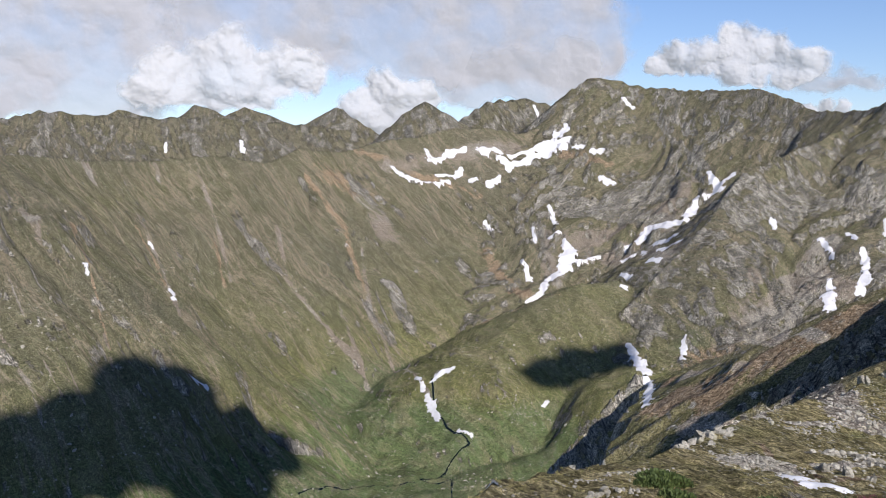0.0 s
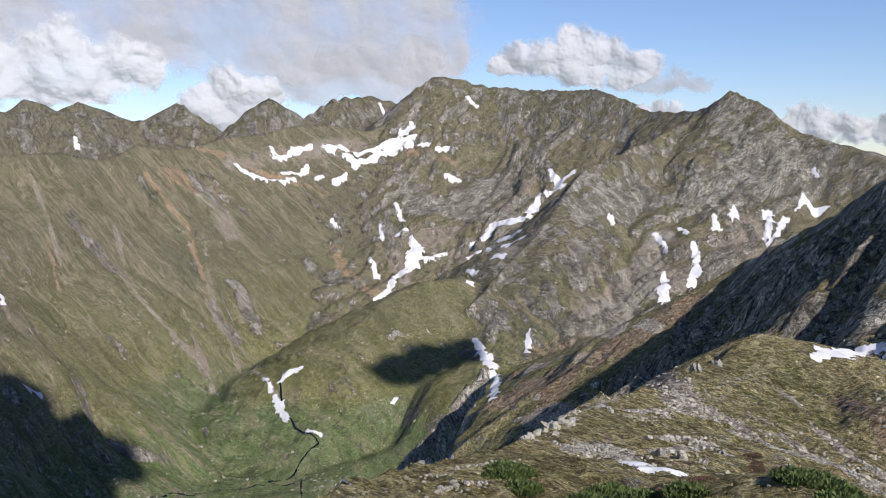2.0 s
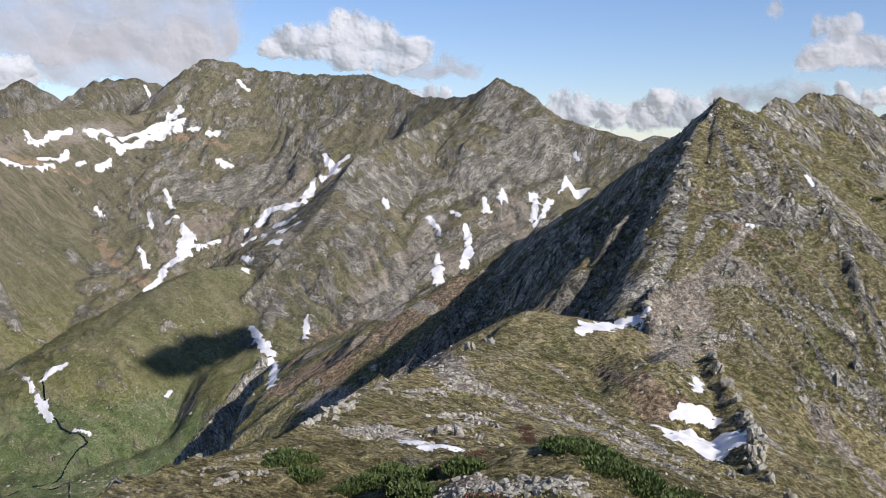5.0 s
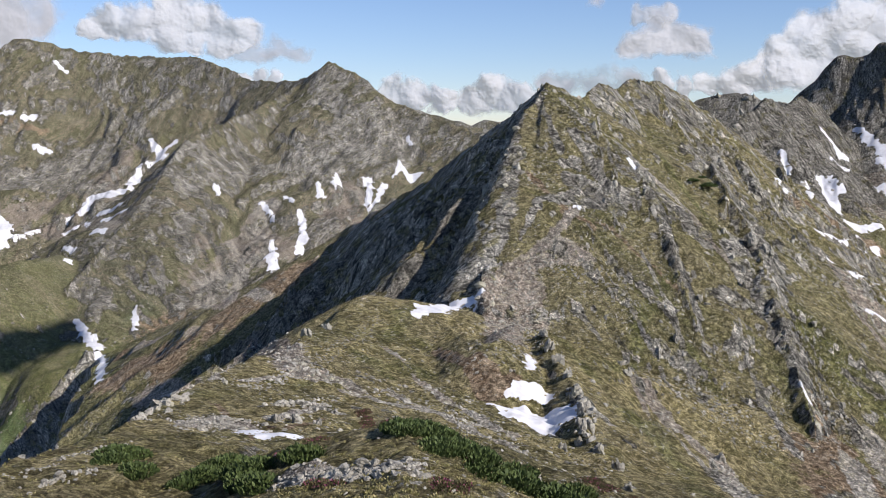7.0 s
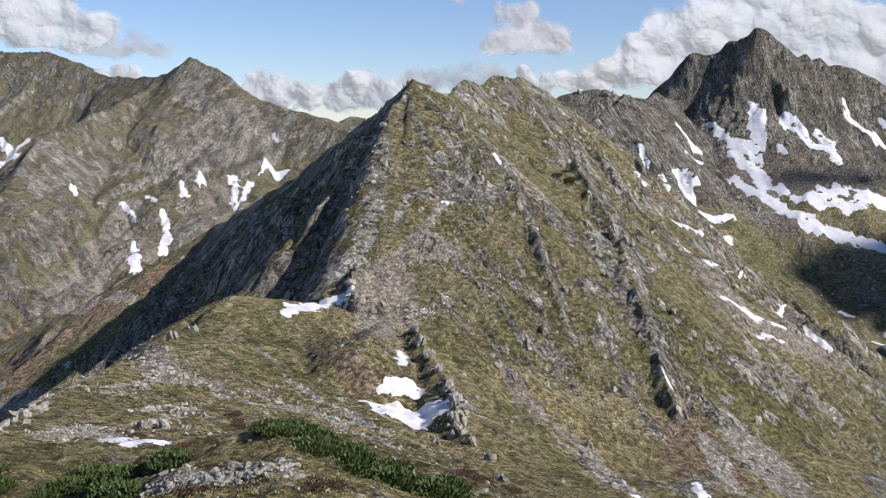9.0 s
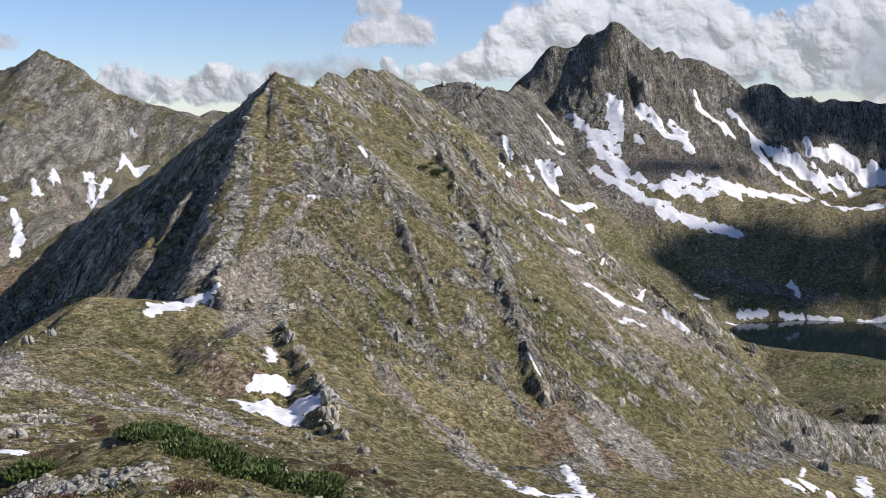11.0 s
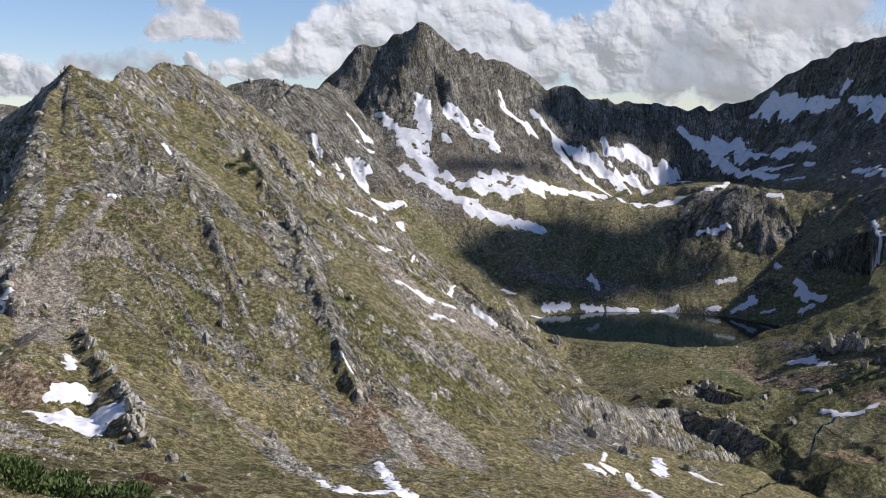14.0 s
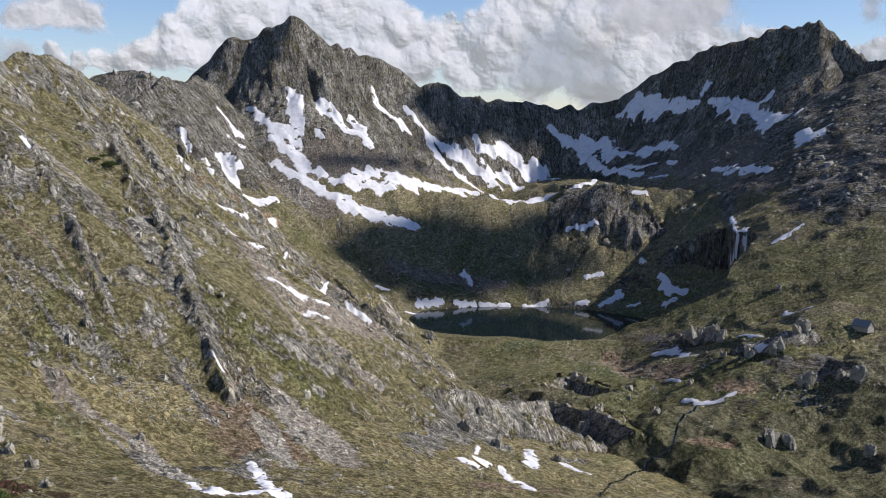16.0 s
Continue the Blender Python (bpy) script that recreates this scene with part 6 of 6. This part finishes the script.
small_rocks = [arrays_of(rock_shape(40 + k, 1, (1.1, .85, .65), .35)) for k in range(8)]
at, parts, fills, first = random.Random(8), [], [], 0
for x, y, w in LOOSE:
    vs, fs = small_rocks[at.randrange(len(small_rocks))]
    m = np.array(pose(0, 0, 0, at.uniform(-35, 35), at.uniform(-35, 35), at.uniform(0, 360)).to_3x3())
    parts.append(vs @ m.T * w * .6 + (x, y, float(ground(x, y)) + w * .08))
    fills.append(fs + first)
    first += len(vs)
me = quick_mesh("loose_stones", np.concatenate(parts), np.concatenate(fills), STONE)
me.polygons.foreach_set("use_smooth", [False] * len(me.polygons))
tagged(new("loose_stones", me), "bands of pale broken stones lying on the turf", "stones", kind="stuff")
clump = lambda x, y, k: gradient_noise(x / k, y / k, 501)
scattered("scattered_stones", "pale angular stones strewn over the turf", "stones", 5200, (-62, 6), (30, 200),
          lambda x, y, r: np.clip(attribute_at(SCREE, x, y) * 1.3 - .15 + .9 * clump(x, y, 9) * clump(x, y, 31), .006, 1),
          lambda g, r: np.clip(g.lognormal(-1.45, .5, len(r)), .08, .8) * np.clip(r / 120, .6, 1.4), small_rocks, STONE, .15)
scattered("scattered_stones", "grey broken rocks strewn over the mountain flank", "stones", 6500, (-92, -30), (240, 760),
          lambda x, y, r: np.clip(attribute_at(SCREE, x, y) * .9 - .12 + attribute_at(ROCK, x, y) * .35 + .6 * clump(x, y, 40), .01, 1),
          lambda g, r: np.clip(g.lognormal(-.75, .55, len(r)), .25, 3.0) * np.clip(r / 420, .7, 1.5), small_rocks, STONE, .15)
blade_rocks = [arrays_of(rock_shape(80 + k, 1, (.38, .6, 1.0), .5)) for k in range(8)]
scattered("rock_blades", "upright grey rock blades standing out of the steep grass", "rock", 4200, (-62, -33), (215, 640),
          lambda x, y, r: np.clip(attribute_at(GCRAG, x, y) * .5 + attribute_at(ROCK, x, y) * .5 - .15 + .3 * clump(x, y, 25), .004, 1) * (ground(x, y) > -125),
          lambda g, r: np.clip(g.lognormal(-.05, .5, len(r)), .35, 3.5) * np.clip(r / 330, .7, 1.4), blade_rocks, STONE, .3)
scattered("rock_blades", "dark rock towers on the cirque headwall and ridges", "rock", 1500, (-92, -44), (880, 1290),
          lambda x, y, r: np.clip(attribute_at(ROCK, x, y) - .25, .004, 1),
          lambda g, r: np.clip(g.lognormal(1.3, .45, len(r)), 2, 12.0), blade_rocks, CRAG_ROCK, .4)
scattered("scattered_stones", "pale boulders strewn over the far valley slopes", "stones", 3000, (-20, 25), (900, 1500),
          lambda x, y, r: np.clip(.1 + .9 * clump(x, y, 90), .02, 1),
          lambda g, r: np.clip(g.lognormal(-.1, .5, len(r)), .5, 3.5), small_rocks, STONE, .15)


# ---- low plants ----
def leaf_material(name, dark, light, spot=None):
    n = Nodes(name)
    color = n.mix(n.island(), dark, light)
    color = n.mix(n.step(n.noise(1.2, 3), .4, .65, 0, .6), color, dark)
    if spot:
        color = n.mix(n.step(n.noise(5.0, 2), .56, .62), color, spot)
    return n.done(color, .7, None, .3)


NEEDLES = leaf_material("pine_needles", (.04, .062, .016), (.11, .145, .042))
ROSE_LEAVES = leaf_material("alpine_rose_leaves", (.05, .05, .018), (.11, .085, .035), (.30, .075, .14))
GRASS = leaf_material("dry_grass", (.16, .15, .05), (.34, .29, .14))
BARK = Nodes("bark").done((.10, .07, .05), .9, None, .1)


def tuft_cloud(seed, count, wide, tall, blade, spread):
    """Arrays of a low dome of small upright sprays."""
    gen = np.random.default_rng(seed)
    points, faces = [], []
    for k in range(count):
        a, d = gen.uniform(0, 2 * np.pi), np.sqrt(gen.uniform(0, 1)) * wide
        top = tall * (1 - (d / wide) ** 2 * .75) * gen.uniform(.55, 1.1)
        foot = np.array((math.cos(a) * d, math.sin(a) * d, top * gen.uniform(.35, .7)))
        lean = np.array((math.cos(a), math.sin(a), 0)) * spread * d / wide + gen.normal(0, .25, 3) * (1, 1, 0)
        tip = foot + (np.array((0, 0, 1)) + lean) * blade * gen.uniform(.7, 1.3)
        b = gen.uniform(0, np.pi)
        side = np.array((math.cos(b), math.sin(b), 0)) * blade * .34
        n = len(points)
        points += [foot, foot * .45 + tip * .55 + side, tip, foot * .45 + tip * .55 - side]
        faces.append((n, n + 1, n + 2, n + 3))
    return np.array(points), np.array(faces)


def plant_mesh(name, seed, count, wide, tall, blade, spread, material):
    bm = bmesh.new()
    vs, fs = tuft_cloud(seed, count, wide, tall, blade, spread)
    made = [bm.verts.new(v) for v in vs]
    for f in fs:
        bm.faces.new([made[i] for i in dict.fromkeys(f.tolist())])
    return mesh_of(bm, name, material, True)


def stems_mesh(seed):
    rnd, bm = random.Random(seed), bmesh.new()
    for _ in range(7):
        a, d = rnd.uniform(0, 6.28), rnd.uniform(.4, .9)
        tip = Vector((math.cos(a) * d, math.sin(a) * d, rnd.uniform(.3, .55)))
        made = bmesh.ops.create_cone(bm, segments=5, radius1=.05, radius2=.02, depth=tip.length)["verts"]
        m = Matrix.Translation(tip / 2) @ tip.to_track_quat("Z", "Y").to_matrix().to_4x4()
        for v in made:
            v.co = m @ v.co
    return mesh_of(bm, "stem", BARK)


pine_leaves = [plant_mesh("foliage", 60 + k, 900, 1.1, .8, .2, .5, NEEDLES) for k in range(3)]
pine_stems = stems_mesh(3)
rose_leaves = [plant_mesh("alpine_rose", 70 + k, 260, .6, .35, .12, .4, ROSE_LEAVES) for k in range(3)]


def dwarf_pine(x, y, size):
    thing = tagged(new("dwarf_pine"), "low dark green dwarf mountain pine on the slope", "shrub", group="dwarf pines")
    thing.matrix_world = pose(x, y, float(ground(x, y)) - .05, 0, 0, rnd.uniform(0, 360)) @ Matrix.Scale(size, 4)
    leaves, stem = new("foliage", pine_leaves[rnd.randrange(3)]), new("stem", pine_stems)
    leaves.parent = stem.parent = thing


def along_strip(line, gap):
    pts = np.array(line)
    for a, b in zip(pts[:-1], pts[1:]):
        length = float(np.hypot(*(b - a)[:2]))
        for k in range(max(1, int(length / gap))):
            u = (k + rnd.random()) * gap / length
            c = a + (b - a) * min(u, 1)
            across = np.array((-(b - a)[1], (b - a)[0])) / length
            for o in np.arange(-c[2] / 2, c[2] / 2 + .01, gap):
                yield c[:2] + across * (o + rnd.uniform(-.3, .3) * gap)


def pine_strip(line):
    for x, y in along_strip(line, 1.25):
        dwarf_pine(float(x), float(y), rnd.uniform(.95, 1.4))


def rose_strip(line):
    for x, y in along_strip(line, .95):
        ob = new("alpine_rose", rose_leaves[rnd.randrange(3)])
        ob.matrix_world = pose(float(x), float(y), float(ground(x, y)) - .03, 0, 0, rnd.uniform(0, 360)) @ Matrix.Scale(rnd.uniform(.6, 1.2), 4)
        tagged(ob, "low alpine rose shrub with pink flowers in turf", "shrub", group="alpine roses")


pine_strip([(28.9, 54.0, 1.3), (29.8, 53.0, 1.7), (28.4, 48.3, 2.4), (28.9, 45.5, 2.8), (30.7, 44.3, 3.2), (32.2, 43.2, 3.0), (32.2, 40.6, 2.2)])
pine_strip([(14.4, 69.8, 0.4), (17.9, 77.7, 0.7)])
pine_strip([(14.5, 66.4, 0.8), (15.8, 67.8, 0.7)])
pine_strip([(17.9, 64.5, 0.7), (20.4, 67.7, 1.2), (25.2, 75.7, 0.9)])
pine_strip([(21.2, 61.2, 0.5), (19.8, 52.5, 0.5)])
pine_strip([(23.2, 57.2, 0.6), (24.8, 56.5, 0.8)])
pine_strip([(21.6, 60.7, 1.3), (22.1, 58.2, 0.9)])
rose_strip([(22.4, 59.1, 0.4), (23.6, 57.9, 0.5), (26.0, 59.5, 0.4)])
rose_strip([(62, 126, 1.4), (29.1, 54.2, 0.6)])
rose_strip([(19.7, 44.5, 0.5), (17.7, 38.0, 0.4)])
rose_strip([(18.7, 32.4, 0.5), (23.3, 37.2, 0.4)])
rose_strip([(40.9, 50.0, 1.1), (69.1, 76.9, 1.5)])

for x, y, w in LONE_PINES:
    dwarf_pine(x, y, w * .55)

blades = []
for k in range(5):
    vs, fs = tuft_cloud(90 + k, 9, .16, .12, .17, .6)
    blades.append((vs, fs))
scattered("grass_tufts", "dry yellow-green grass tufts of the ridge turf", "grass", 9000, (-60, 4), (28, 110),
          lambda x, y, r: np.clip(.5 - attribute_at(SCREE, x, y) + .5 * clump(x, y, 5), .02, 1),
          lambda g, r: g.uniform(.35, .8, len(r)), blades, GRASS, .0, True)


# ---- the hut ----
def part(name, bm, material, parent, label=""):
    ob = new(name, mesh_of(bm, name, material))
    ob.parent = parent
    return tagged(ob, label)


def box(bm, x0, x1, y0, y1, z0, z1):
    m = Matrix.LocRotScale(((x0 + x1) / 2, (y0 + y1) / 2, (z0 + z1) / 2), None, (x1 - x0, y1 - y0, z1 - z0))
    return bmesh.ops.create_cube(bm, size=1.0, matrix=m)


def boxes(*sizes):
    bm = bmesh.new()
    for s in sizes:
        box(bm, *s)
    return bm


HUT_WALL = rock_material("hut_stone", (.36, .35, .33), (.25, .245, .23), (.3, .29, .25))
HUT_ROOF = Nodes("hut_roof").done((.20, .205, .21), .5, None, .4)
DARK_GLASS = Nodes("dark_glass").done((.02, .022, .025), .15, None, .5)
DOOR_WOOD = Nodes("door_wood").done((.13, .075, .04), .8, None, .2)


def hut(x, y, turn, long, deep, eaves, rise):
    thing = tagged(new("mountain_hut"), "small grey stone mountain hut with a gable roof", "building")
    thing.matrix_world = pose(x, y, float(ground(x, y)) - .5, 0, 0, turn)
    a, b = long / 2, deep / 2
    bm = boxes((-a, a, -b, b, 0, eaves))
    for s in (-a, a - .4):
        made = [bm.verts.new(v) for v in ((s, -b, eaves), (s, b, eaves), (s, 0, eaves + rise), (s + .4, -b, eaves), (s + .4, b, eaves), (s + .4, 0, eaves + rise))]
        for f in ((0, 2, 1), (3, 4, 5), (0, 3, 5, 2), (1, 2, 5, 4)):
            bm.faces.new([made[i] for i in f])
    wall = part("wall", bm, HUT_WALL, thing)
    for s in (-1, 1):
        bm = bmesh.new()
        slope = math.atan2(rise, b)
        m = Matrix.Translation((0, s * (b + .35) / 2, eaves + rise * .5 - .05)) @ Matrix.Rotation(-s * slope, 4, "X")
        bmesh.ops.create_cube(bm, size=1.0, matrix=m @ Matrix.Diagonal((long + .7, (b + .5) / math.cos(slope), .18, 1)))
        part("roof", bm, HUT_ROOF, thing, "grey sheet metal roof slope")
    part("chimney", boxes((a * .4, a * .4 + .7, -.35, .35, eaves + rise * .6, eaves + rise + .9)), HUT_WALL, thing)
    part("door", boxes((-.5, .5, -b - .06, -b + .02, .5, 2.5)), DOOR_WOOD, thing, "brown wooden door")
    for s in (-a * .6, a * .6):
        w = part("window", boxes((s - .55, s + .55, -b - .07, -b + .02, 1.3, 2.3)), DOOR_WOOD, thing)
        part("pane", boxes((s - .45, s + .45, -b - .09, -b - .02, 1.4, 2.2)), DARK_GLASS, w)


hut(459.6, 26.8, 62, 7.4, 4.8, 2.5, 2.2)
